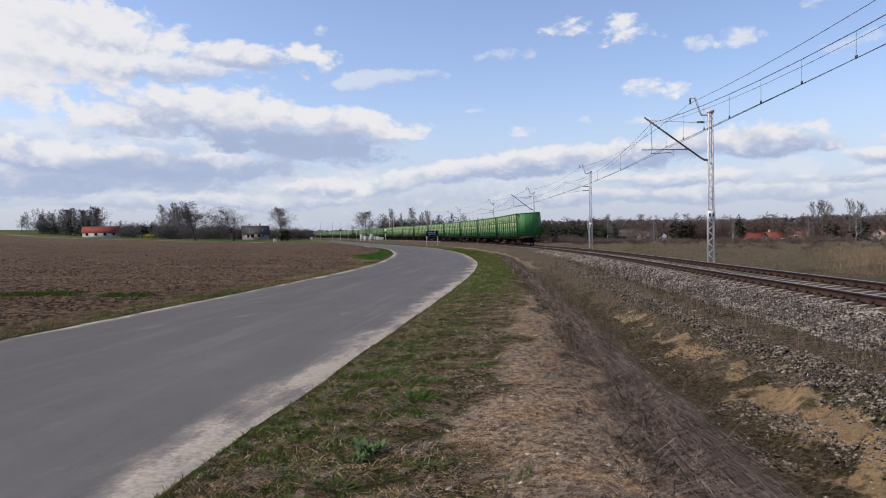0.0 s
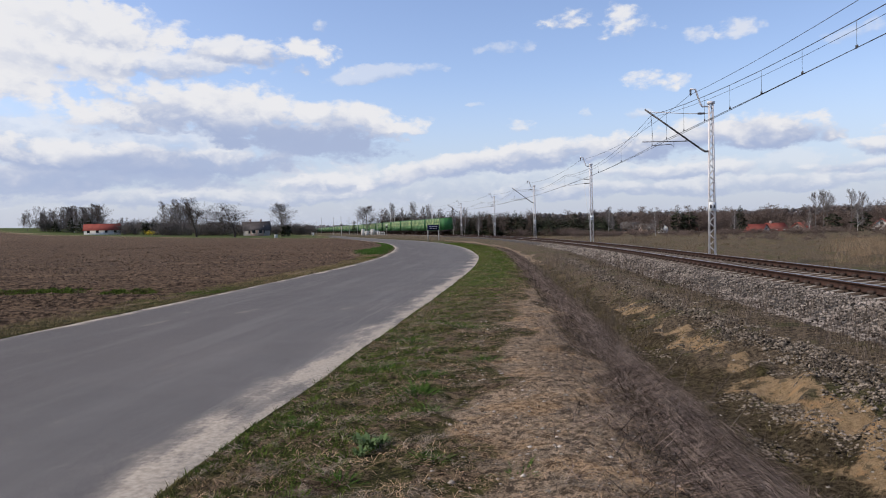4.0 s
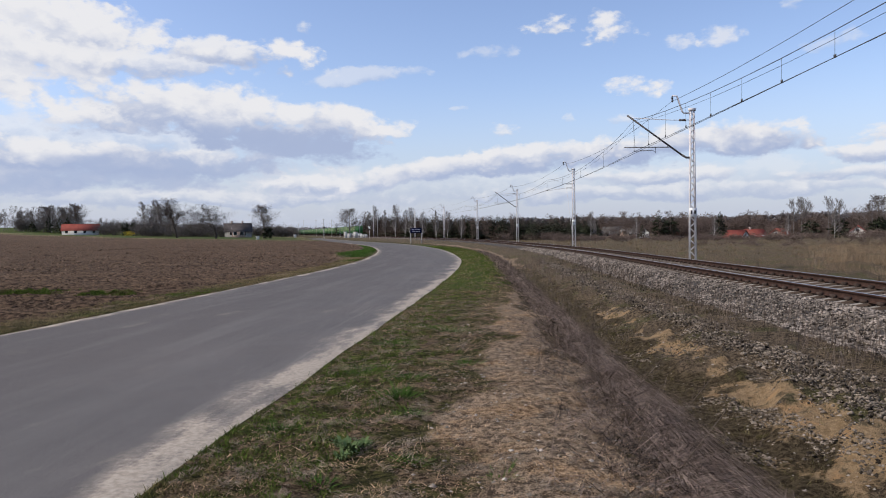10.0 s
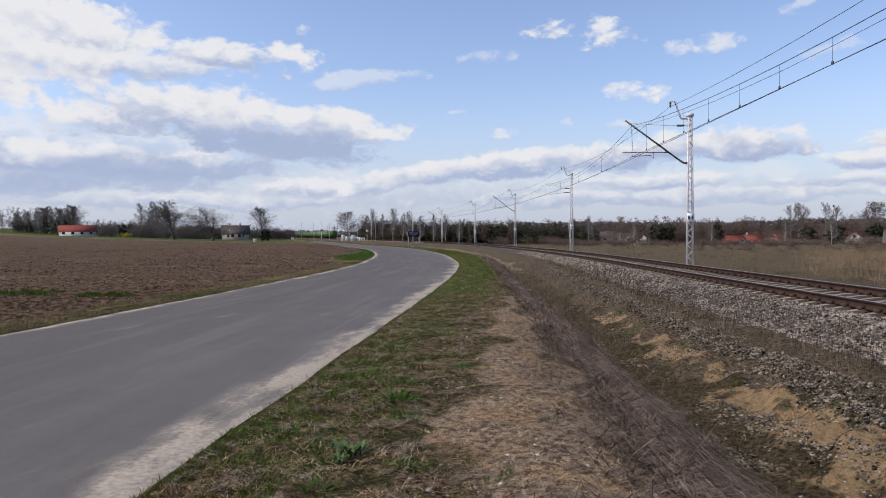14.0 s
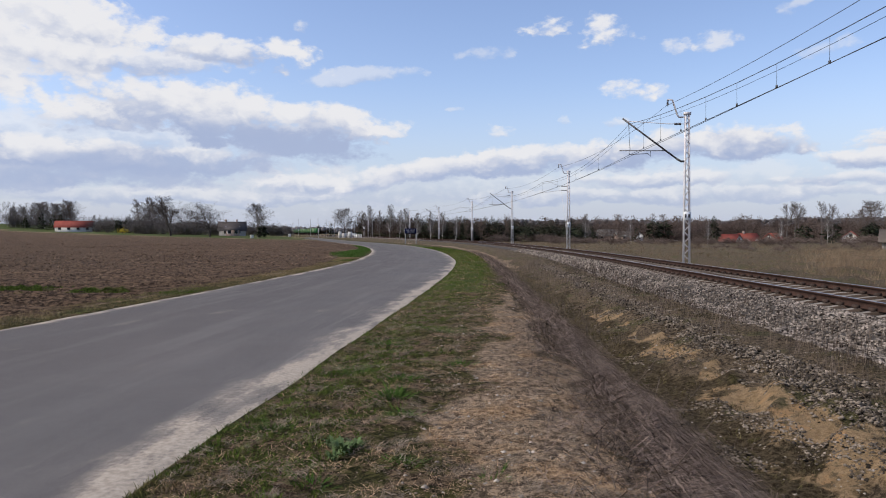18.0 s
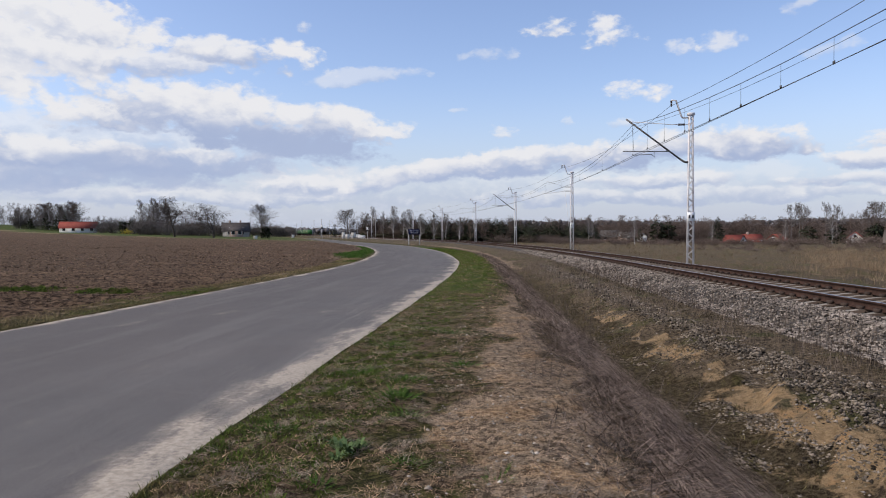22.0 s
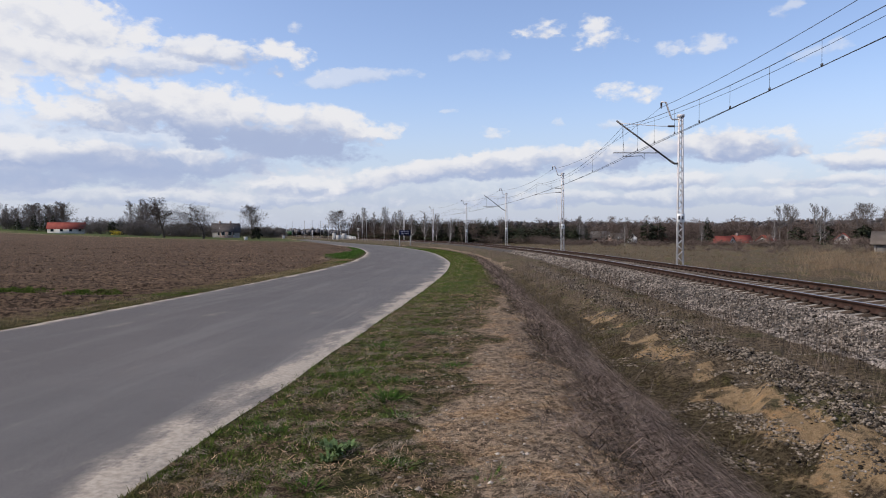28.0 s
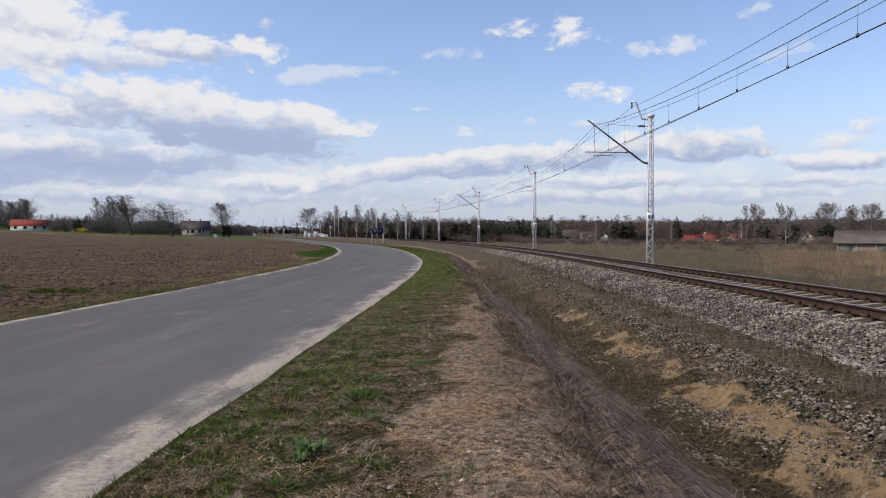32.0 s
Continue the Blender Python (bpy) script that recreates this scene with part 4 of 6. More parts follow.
    for yc in (3.0, L - 3.0):
        bog = Build()
        for s in (-1, 1):
            bog.box((s * 1.0 - 0.06, yc - 1.25, 0.42), (s * 1.0 + 0.06, yc + 1.25, 0.62), bevel=0.03).box((s * 1.0 - 0.09, yc - 0.3, 0.3), (s * 1.0 + 0.09, yc + 0.3, 0.85))
            for a in (-0.9, 0.9):
                bog.box((s * 1.0 - 0.1, yc + a - 0.16, 0.33), (s * 1.0 + 0.1, yc + a + 0.16, 0.65))
        bog.box((-1.0, yc - 0.2, 0.5), (1.0, yc + 0.2, 0.88))
        bg = part("bogie", bog.data("wagon_bogie", "under"), t)
        for a in (-0.9, 0.9):
            wh = Build()
            for s in (-1, 1):
                wh.tube([(s * 0.70, yc + a, 0.46), (s * 0.83, yc + a, 0.46)], 0.46, 16)
            wh.tube([(-0.8, yc + a, 0.46), (0.8, yc + a, 0.46)], 0.08, 8)
            part("wheelset", wh.data("wagon_wheelset", "rail"), bg)
    return t


TRAIN = [wagon()]
for i in range(1, WAGON_N):
    TRAIN.append(copy_thing(TRAIN[0], Matrix()))


def wagon_pose(u):
    x0, y0, _, z0 = (float(v) for v in track_at(u + 3))
    x1, y1, _, z1 = (float(v) for v in track_at(u + 15))
    turn = math.degrees(math.atan2(-(x1 - x0), y1 - y0))
    dx, dy, dz = (x1 - x0) / 12, (y1 - y0) / 12, (z1 - z0) / 12
    return pose(x0 - 3 * dx, y0 - 3 * dy, z0 - 3 * dz, math.degrees(math.asin(dz)), math.degrees(-CANT) if u < 170 else 0, turn)


def motions():
    """The train runs away round the bend at a steady speed."""
    for i, w in enumerate(TRAIN):
        u0 = TRAIN_U0 + i * WAGON
        walk(w, [(t, wagon_pose(u0 + TRAIN_V * t)) for t in range(0, 33)])

# ---- near ground cover ----
def strips(P, mid, tip, width, twist=None):
    """Thin blades: base, middle and tip; all arrays of one row a blade."""
    n = len(P)
    a = RNG.uniform(0, 6.283, n) if twist is None else twist
    w = np.stack([np.cos(a), np.sin(a), np.zeros(n)], -1) * width[:, None] * 0.5
    V = np.stack([P - w, P + w, P + mid + w * 0.8, P + mid - w * 0.8, P + tip], 1).reshape(-1, 3)
    i = np.arange(n)[:, None] * 5
    return V, np.concatenate([i + np.array([[0, 1, 2, 3]])]), i + np.array([[3, 2, 4]])


def stuff(name, V, Q, T, mat, label, category):
    F = [f for f in (Q, T) if f is not None and len(f)]
    return tagged(new(name, mesh_data(name, V, F, mat)), label, category, kind="stuff")


def log_y(n, lo, hi):
    return lo * (hi / lo) ** RNG.random(n)


def beside_road(n, lo, hi, a, b):
    """Points beside the road's right edge, a to b metres out, thinning with distance."""
    y = log_y(n, lo, hi)
    off = a + (b - a) * RNG.random(n)
    cx = np.interp(y, ROAD_LINE[:, 1], ROAD_LINE[:, 0])
    sl = np.interp(y, ROAD_LINE[:, 1], np.gradient(ROAD_LINE[:, 0], ROAD_LINE[:, 1]))
    k = np.sqrt(1 + sl ** 2)
    return cx + (ROAD_HALF + off) / k, y - (ROAD_HALF + off) * sl / k, off


def beside_track(n, lo, hi, a, b):
    """Points a to b metres right of the track axis, for y between lo and hi."""
    y = log_y(n, lo, hi)
    r = a + (b - a) * RNG.random(n)
    x, yy, _, _ = track_at(y - TRACK_Y, r)
    return x, yy, r


def on_land(x, y):
    z, rd, r = land(x, y)
    return np.stack([x, y, z], -1), rd, r


def rand_dir(n, up):
    """Random leaning directions, up: share of height in them."""
    a = RNG.uniform(0, 6.283, n)
    return np.stack([np.cos(a) * (1 - up), np.sin(a) * (1 - up), up * np.ones(n)], -1)


def green_grass():
    x, y, off = beside_road(190000, 3.0, 85, -0.05, 2.7)
    patch = 0.8 * smooth_noise(x, y, 0.7, 31) + 1.0 * smooth_noise(x, y, 0.26, 32) + 0.5 * smooth_noise(x, y, 3.0, 33)
    lush = step(y, 9, 22) * 1.2
    edge = 0.9 + 0.25 * smooth_noise(x, y, 2.0, 34) + np.clip(y, 0, 40) * 0.018
    keep = (patch + lush > 0.05 + np.clip(off - edge, -0.25, 3) * 3.0) & (y < 80)
    x, y = x[keep], y[keep]
    P, _, _ = on_land(x, y)
    n = len(P)
    far = np.clip(y / 14, 1, 6)
    h = RNG.uniform(0.015, 0.055, n) * (0.9 + 0.12 * far) * (1 + 0.45 * smooth_noise(x, y, 0.22, 35))
    lean = rand_dir(n, 0.62)
    tip = lean * h[:, None] * 1.3
    mid = tip * 0.5 + np.array([0, 0, 1.0]) * h[:, None] * 0.12
    V, Q, T = strips(P - np.array([0, 0, 0.01]), mid, tip, RNG.uniform(0.004, 0.008, n) * far)
    stuff("verge_grass", V, Q, T, "blade", "short patchy green grass on the road verge", "grass")
    # left verge and the grassy spit at the inside of the bend
    y = log_y(26000, 9, 90)
    off = RNG.random(26000) ** 1.2 * 1.15 + 0.10
    cx = np.interp(y, ROAD_LINE[:, 1], ROAD_LINE[:, 0])
    x = cx - ROAD_HALF - off
    big = (np.exp(-((y - 56) / 9) ** 2) * 2.2)
    x = x - RNG.random(len(x)) * big
    P, _, _ = on_land(x, y)
    n = len(P)
    far = np.clip(y / 14, 1, 6)
    h = RNG.uniform(0.03, 0.07, n) * (1 + 1.8 * np.exp(-((y - 56) / 9) ** 2))
    tip = rand_dir(n, 0.6) * h[:, None] * 1.4
    for near, name, mat, label in ((True, "left_verge_grass", "left_verge", "thin half-dry grass between the road and the ploughed field"),
                                   (False, "bend_grass", "blade_bright", "fresh green grass on the inside of the bend")):
        k = (y < 46) == near
        V, Q, T = strips(P[k], tip[k] * 0.5, tip[k], RNG.uniform(0.005, 0.01, k.sum()) * far[k])
        stuff(name, V, Q, T, mat, label, "grass")


def tuft(name, x, y, n, spread, height, mat, label, width=0.008):
    P = np.stack([x + RNG.normal(0, spread, n), y + RNG.normal(0, spread, n), np.zeros(n)], -1)
    P[:, 2] = land(P[:, 0], P[:, 1])[0]
    base = np.array([x, y, P[:, 2].mean()])
    out = P - base
    tip = out * 0.8 + rand_dir(n, 0.72) * (RNG.uniform(0.5, 1.1, n) * height)[:, None]
    V, Q, T = strips(P - base - np.array([0, 0, 0.01]), tip * 0.55, tip, RNG.uniform(0.6, 1.2, n) * width)
    ob = tagged(new(name, mesh_data(name, V, [Q, T], mat)), label, "grass tuft" if "weed" not in name else "weed", "green tufts on the verge")
    ob.matrix_basis = pose(*base)
    return ob


green_grass()
for x, y, n, sp, h, mat in ((-0.775, 6.45, 260, 0.07, 0.11, "blade_bright"), (-0.49, 4.63, 120, 0.05, 0.07, "blade_bright"), (-1.03, 4.26, 130, 0.06, 0.06, "blade_bright"),
                            (-0.62, 5.9, 110, 0.06, 0.09, "blade_bright"), (-0.78, 7.2, 120, 0.07, 0.10, "blade_bright"), (-0.2, 8.2, 120, 0.08, 0.09, "blade_bright"),
                            (-1.35, 7.6, 140, 0.09, 0.10, "blade_bright"), (-1.2, 9.6, 140, 0.10, 0.10, "blade_bright"), (-0.5, 10.8, 160, 0.12, 0.12, "blade_bright"),
                            (-1.6, 5.4, 120, 0.08, 0.09, "blade_bright"), (0.1, 4.4, 60, 0.05, 0.07, "blade_bright"), (1.9, 22.5, 120, 0.18, 0.16, "blade_bright")):
    tuft("grass_tuft", x, y, n, sp, h, mat, "small fresh green grass tuft growing on the verge")
for x, y, s in ((-0.95, 4.87, 0.8), (-0.88, 5.0, 0.6), (-1.05, 5.0, 0.6), (-0.98, 4.72, 0.5)):
    # rosettes of broad leaves
    n = 46
    a = RNG.uniform(0, 6.283, n)
    ln = RNG.uniform(0.05, 0.13, n) * s
    base = np.array([x, y, float(land(np.array([x]), np.array([y]))[0][0])])
    P = np.stack([np.cos(a) * 0.02, np.sin(a) * 0.02, RNG.uniform(0, 0.05, n) * s], -1)
    tip = np.stack([np.cos(a) * ln, np.sin(a) * ln, ln * RNG.uniform(0.1, 0.9, n)], -1)
    wide = RNG.uniform(0.018, 0.035, n) * s
    weed = thing("leafy_weed", pose(*base), "low bluish green leafy weed among verge grass", "weed", "leafy weeds on the verge")
    for i in range(n):
        one = slice(i, i + 1)
        V, Q, T = strips(P[one], tip[one] * 0.6 + np.array([0, 0, 0.02]), tip[one], wide[one], a[one] + 1.57)
        part("leaf", mesh_data("leaf", V, [Q, T], "weed"), weed)


def straw_litter():
    x, y, off = beside_road(120000, 3.0, 60, 0.02, 4.6)
    P, rd, r = on_land(x, y)
    patch = smooth_noise(x, y, 0.8, 41) + 0.6 * smooth_noise(x, y, 0.3, 42)
    keep = (r < -7.4) & (patch > np.where(off < 1.2, -0.25, -0.5))
    P, y = P[keep], y[keep]
    n = len(P)
    far = np.clip(y / 10, 1, 5)
    ln = (0.014 + 0.085 * RNG.random(n) ** 1.8) * (0.9 + 0.1 * far)
    tip = rand_dir(n, 0.16) * ln[:, None] * 1.2
    tip[:, 2] *= RNG.uniform(0.0, 2.2, n)
    mid = tip * 0.5 + np.array([0, 0, 1.0]) * (ln * RNG.uniform(0, 0.14, n))[:, None]
    V, Q, T = strips(P + np.array([0, 0, 0.004]), mid, tip, RNG.uniform(0.0018, 0.0042, n) * far)
    stuff("straw_litter", V, Q, T, "straw", "flattened dry straw and old stems on the verge", "dry grass")


def straw_heaps():
    """Greyish matted straw lying in patches over the verge."""
    x, y, off = beside_road(110000, 3.0, 16, 0.05, 3.4)
    P, rd, r = on_land(x, y)
    patch = smooth_noise(x, y, 0.6, 43) + 0.7 * smooth_noise(x, y, 0.25, 44)
    keep = (r < -7.5) & (patch > np.where(off < 1.6, 0.45, 0.9))
    P, y = P[keep], y[keep]
    n = len(P)
    ln = 0.03 + 0.13 * RNG.random(n) ** 1.7
    tip = rand_dir(n, 0.12) * ln[:, None]
    tip[:, 2] *= RNG.uniform(-0.2, 2.0, n)
    mid = tip * 0.5 + np.array([0, 0, 1.0]) * (ln * RNG.uniform(0, 0.16, n))[:, None]
    V, Q, T = strips(P + np.array([0, 0, 1.0]) * RNG.uniform(0.004, 0.03, n)[:, None], mid, tip, RNG.uniform(0.0016, 0.0042, n) * np.clip(y / 8, 1, 2))
    stuff("straw_mats", V, Q, T, "grey_straw", "matted grey old straw lying over the green verge", "dry grass")


def ditch_grass():
    x, y, r = beside_track(135000, 3.2, 60, -8.6, -6.0)
    P, rd, _ = on_land(x, y)
    patch = smooth_noise(x, y, 1.1, 51) + 0.4 * smooth_noise(x, y, 0.4, 52)
    edge = -6.95 + 0.3 * smooth_noise(x, y, 1.6, 56) + 0.2 * smooth_noise(x, y, 0.5, 57)
    dens = step(r + 0.35 * smooth_noise(x, y, 0.9, 68) + 0.2 * smooth_noise(x, y, 0.3, 69), -8.4, -7.5) * (1 - step(r, edge, edge + 0.35)) * np.where(y > 12, step(r, -8.0, -7.3), 1.0)
    keep = (RNG.random(len(r)) < dens * (0.55 + 0.35 * patch)) & (rd > ROAD_HALF + 1.0)
    P, y, r = P[keep], y[keep], r[keep]
    n = len(P)
    far = np.clip(y / 10, 1, 4)
    ln = RNG.uniform(0.18, 0.70, n)
    a = RNG.normal(-0.5, 0.62, n) + 1.0 * smooth_noise(P[:, 0], y, 0.55, 60) + 1.6 * RNG.normal(0, 1, n) * (RNG.random(n) < 0.12)
    tip = np.stack([np.cos(a) * ln, np.sin(a) * ln, -0.32 * np.cos(a) * ln + RNG.uniform(-0.02, 0.09, n)], -1)
    mid = tip * 0.5 + np.array([0, 0, 1.0]) * (ln * RNG.uniform(0.10, 0.32, n))[:, None]
    V, Q, T = strips(P, mid, tip, RNG.uniform(0.0022, 0.0062, n) * far)
    stuff("ditch_dead_grass", V, Q, T, "dead", "long dead brown grass lying down the ditch side", "dry grass")
    x, y, r = beside_track(16000, 3.6, 40, -6.9, -4.7)
    P, rd, _ = on_land(x, y)
    patch = smooth_noise(x, y, 0.9, 58) + 0.7 * smooth_noise(x, y, 0.4, 59)
    keep = patch > np.where(r < -5.7, 0.0, 0.75)
    P, y = P[keep], y[keep]
    n = len(P)
    h = RNG.uniform(0.03, 0.13, n)
    tip = rand_dir(n, 0.55) * h[:, None]
    V, Q, T = strips(P, tip * 0.55, tip, RNG.uniform(0.003, 0.008, n) * np.clip(y / 8, 1, 3))
    stuff("ditch_bottom_growth", V, Q, T, "ditch_green", "low dark olive growth in the ditch bottom", "grass")
    x, y, r = beside_track(24000, 5, 48, -4.35, -2.3)
    P, rd, _ = on_land(x, y)
    keep = smooth_noise(x, y, 1.6, 64) + 0.6 * smooth_noise(x, y, 0.5, 65) > 0.05 + 1.6 * np.abs(r + 3.3)
    P, y = P[keep], y[keep]
    n = len(P)
    tip = rand_dir(n, 0.6) * RNG.uniform(0.04, 0.2, n)[:, None]
    V, Q, T = strips(P, tip * 0.55, tip, RNG.uniform(0.003, 0.007, n) * np.clip(y / 9, 1, 3))
    stuff("bench_growth", V, Q, T, "bench_green", "dark brown and olive growth on the bench below the ballast", "grass")
    x, y, r = beside_track(26000, 4.6, 30, -5.9, -4.3)
    P, rd, _ = on_land(x, y)
    keep = smooth_noise(x, y, 0.55, 73) + 0.8 * smooth_noise(x, y, 0.22, 74) > 0.75
    P, y = P[keep], y[keep]
    n = len(P)
    tip = rand_dir(n, 0.55) * RNG.uniform(0.03, 0.12, n)[:, None]
    V, Q, T = strips(P, tip * 0.55, tip, RNG.uniform(0.003, 0.007, n) * np.clip(y / 8, 1, 3))
    stuff("bank_moss_tufts", V, Q, T, "bench_green", "small dark brown tufts growing on the sandy bank", "grass")
    # dark stalks standing on the foot of the ballast
    x, y, r = beside_track(2600, 8, 42, -3.3, -1.9)
    P, rd, _ = on_land(x, y)
    P[:, 2] = np.maximum(P[:, 2], rail_z(y - TRACK_Y) - 0.62 + (r + 2.6) * 0.47 - 0.06)
    keep = smooth_noise(x, y, 1.7, 75) + 0.5 * smooth_noise(x, y, 0.6, 76) > 0.0
    P, y = P[keep], y[keep]
    n = len(P)
    tip = rand_dir(n, 0.86) * RNG.uniform(0.15, 0.48, n)[:, None]
    V, Q, T = strips(P, tip * 0.55, tip, RNG.uniform(0.004, 0.009, n) * np.clip(y / 14, 1, 2.5))
    stuff("ballast_stalks", V, Q, T, "dark_stalk", "dark dead stalks standing at the foot of the ballast", "dry grass")
    # upright dead weeds farther along the ditch and on the bench below the ballast
    x, y, r = beside_track(26000, 8, 85, -7.6, -2.4)
    P, rd, _ = on_land(x, y)
    patch = smooth_noise(x, y, 2.2, 53) + 0.5 * smooth_noise(x, y, 0.6, 54)
    tall = step(y, 12, 22) * (1 - step(y, 55, 75))
    keep = (rd > ROAD_HALF + 1.6) & (r > -7.2) & (patch > np.where(r > -4.6, 0.40, 0.85 - 0.45 * tall))
    P, y, r = P[keep], y[keep], r[keep]
    n = len(P)
    far = np.clip(y / 12, 1, 3.2)
    h = RNG.uniform(0.10, 0.34, n) + 0.38 * RNG.random(n) ** 2 * (r > -4.3) * (y < 45) + 0.75 * step(y, 12, 17) * RNG.random(n) ** 1.5 * (r < -4.3) * (1 - step(y, 34, 55))
    tip = rand_dir(n, 0.8) * h[:, None]
    tip[:, :2] *= 1.3
    V, Q, T = strips(P, tip * np.array([0.4, 0.4, 0.55]), tip, RNG.uniform(0.002, 0.005, n) * far)
    stuff("bench_dead_weeds", V, Q, T, "stalk", "thin dead weeds and stalks on the railway bank", "dry grass")
    # thin dry growth on the far side of the track
    x, y, r = beside_track(54000, 14, 190, 3.2, 80)
    P, rd, _ = on_land(x, y)
    k = smooth_noise(x, y, 7, 66) + 0.7 * smooth_noise(x, y, 2.4, 67) > -0.35
    P, x, y = P[k], x[k], y[k]
    n = len(P)
    far = np.clip(y / 14, 1, 8)
    h = RNG.uniform(0.08, 0.40, n) * (1 + 0.5 * smooth_noise(x, y, 9, 55))
    h = np.clip(h, 0.05, 0.8)
    tip = rand_dir(n, 0.7) * h[:, None]
    V, Q, T = strips(P, tip * 0.55, tip, RNG.uniform(0.004, 0.009, n) * far)
    stuff("meadow_dry_grass", V, Q, T, "meadow", "rough dry meadow grass beyond the railway", "dry grass")


def reeds():
    n = 64000
    y = RNG.uniform(38, 118, n)
    x = y * RNG.uniform(0.40, 0.80, n)
    k = (smooth_noise(x, y, 9, 61) + 0.7 * smooth_noise(x, y, 3.5, 62) > -0.15) & (RNG.random(n) < step(x / y, 0.43, 0.52))
    x, y = x[k], y[k]
    P, _, _ = on_land(x, y)
    n = len(P)
    h = RNG.uniform(0.35, 1.30, n) * (0.9 + 0.25 * smooth_noise(x, y, 6, 63))
    tip = rand_dir(n, 0.68) * h[:, None] * 1.1
    V, Q, T = strips(P, tip * 0.55, tip, RNG.uniform(0.006, 0.017, n))
    stuff("dry_reeds", V, Q, T, "reed", "tall tan dry reeds in the low meadow", "reeds")


straw_litter()
straw_heaps()
ditch_grass()
reeds()


def single_stalk(x, y, lean, h, label):
    """One dry stalk with a few side twigs."""
    base = np.array([x, y, float(land(np.array([x]), np.array([y]))[0][0])])
    b = Build()
    d = np.array([lean[0], lean[1], 1.0])
    p1, p2 = d * h * 0.5 + np.array([0.01, 0, 0]), d * h
    b.tube([(0, 0, -0.02), p1, p2], 0.005, 5, 0.0015)
    for i in range(5):
        f = 0.4 + 0.12 * i
        q = d * h * f
        e = q + np.array([RNG.uniform(-0.5, 0.5), RNG.uniform(-0.5, 0.5), RNG.uniform(0.3, 0.8)]) * h * 0.22
        b.tube([q, e], 0.002, 4, 0.001)
    ob = tagged(new("dry_stalk", b.data("dry_stalk", "stalk")), label, "weed stalk", "dry stalks along the ditch")
    ob.matrix_basis = pose(*base)


for x, y, lx, ly, h in ((1.45, 7.1, 0.9, 0.2, 0.55), (1.95, 7.6, 1.1, 0.5, 0.6), (0.75, 7.4, 0.05, 0.1, 0.24), (0.68, 7.5, -0.15, 0.0, 0.22), (0.82, 7.3, 0.2, 0.0, 0.25),
                        (0.62, 7.9, 0.1, 0.1, 0.25), (1.30, 8.6, 0.1, 0.2, 0.4), (1.38, 8.7, 0.25, 0.0, 0.36), (5.9, 11.3, 0.05, 0, 0.42), (6.1, 11.0, -0.1, 0, 0.45),
                        (6.3, 11.5, 0.1, 0, 0.5), (5.6, 12.4, 0.0, 0.1, 0.42), (6.0, 13.0, -0.1, 0, 0.5), (5.4, 13.4, 0.1, 0, 0.45), (6.4, 12.2, 0.0, 0, 0.52),
                        (2.6, 17.5, 0.2, 0, 0.8), (2.4, 18.6, -0.2, 0, 0.85), (2.9, 19.4, 0.1, 0, 0.9), (2.2, 20.6, 0.15, 0, 0.8), (1.1, 5.2, 0.8, 0.5, 0.35),
                        (1.2, 5.9, 0.7, -0.3, 0.4), (1.35, 4.9, 0.9, 0.2, 0.4), (1.5, 6.3, 0.5, 0.6, 0.45)):
    single_stalk(x, y, (lx, ly), h, "thin brown dry weed stalk standing in the grass")

ICO_V, ICO_F = None, None
_bm = bmesh.new()
bmesh.ops.create_icosphere(_bm, subdivisions=1, radius=1.0)
ICO_V = np.array([v.co[:] for v in _bm.verts])
ICO_F = np.array([[v.index for v in f.verts] for f in _bm.faces])
_bm.free()


OCT_V = np.array([(1, 0, 0), (0, 1, 0), (-1, 0, 0), (0, -1, 0), (0, 0, 1), (0, 0, -1)], dtype=float)
OCT_F = np.array([(0, 1, 4), (1, 2, 4), (2, 3, 4), (3, 0, 4), (1, 0, 5), (2, 1, 5), (3, 2, 5), (0, 3, 5)])


def lumps(P, size, flat=0.75, jag=0.35, cheap=False):
    """Angular stones or clods: one jagged 20-sided lump at each point."""
    n = len(P)
    base_v, base_f = (OCT_V, OCT_F) if cheap else (ICO_V, ICO_F)
    shape = base_v[None] * (1 + RNG.uniform(-jag, jag, (n, len(base_v), 1)))
    sc = size[:, None, None] * np.stack([RNG.uniform(0.7, 1.3, n), RNG.uniform(0.7, 1.3, n), RNG.uniform(0.6, 1.0, n) * flat], -1)[:, None]
    a = RNG.uniform(0, 6.283, n)
    c, s = np.cos(a)[:, None], np.sin(a)[:, None]
    V = shape * sc
    V = np.stack([V[..., 0] * c - V[..., 1] * s, V[..., 0] * s + V[..., 1] * c, V[..., 2]], -1) + P[:, None]
    F = (np.arange(n)[:, None, None] * len(base_v) + base_f[None]).reshape(-1, 3)
    return V.reshape(-1, 3), F


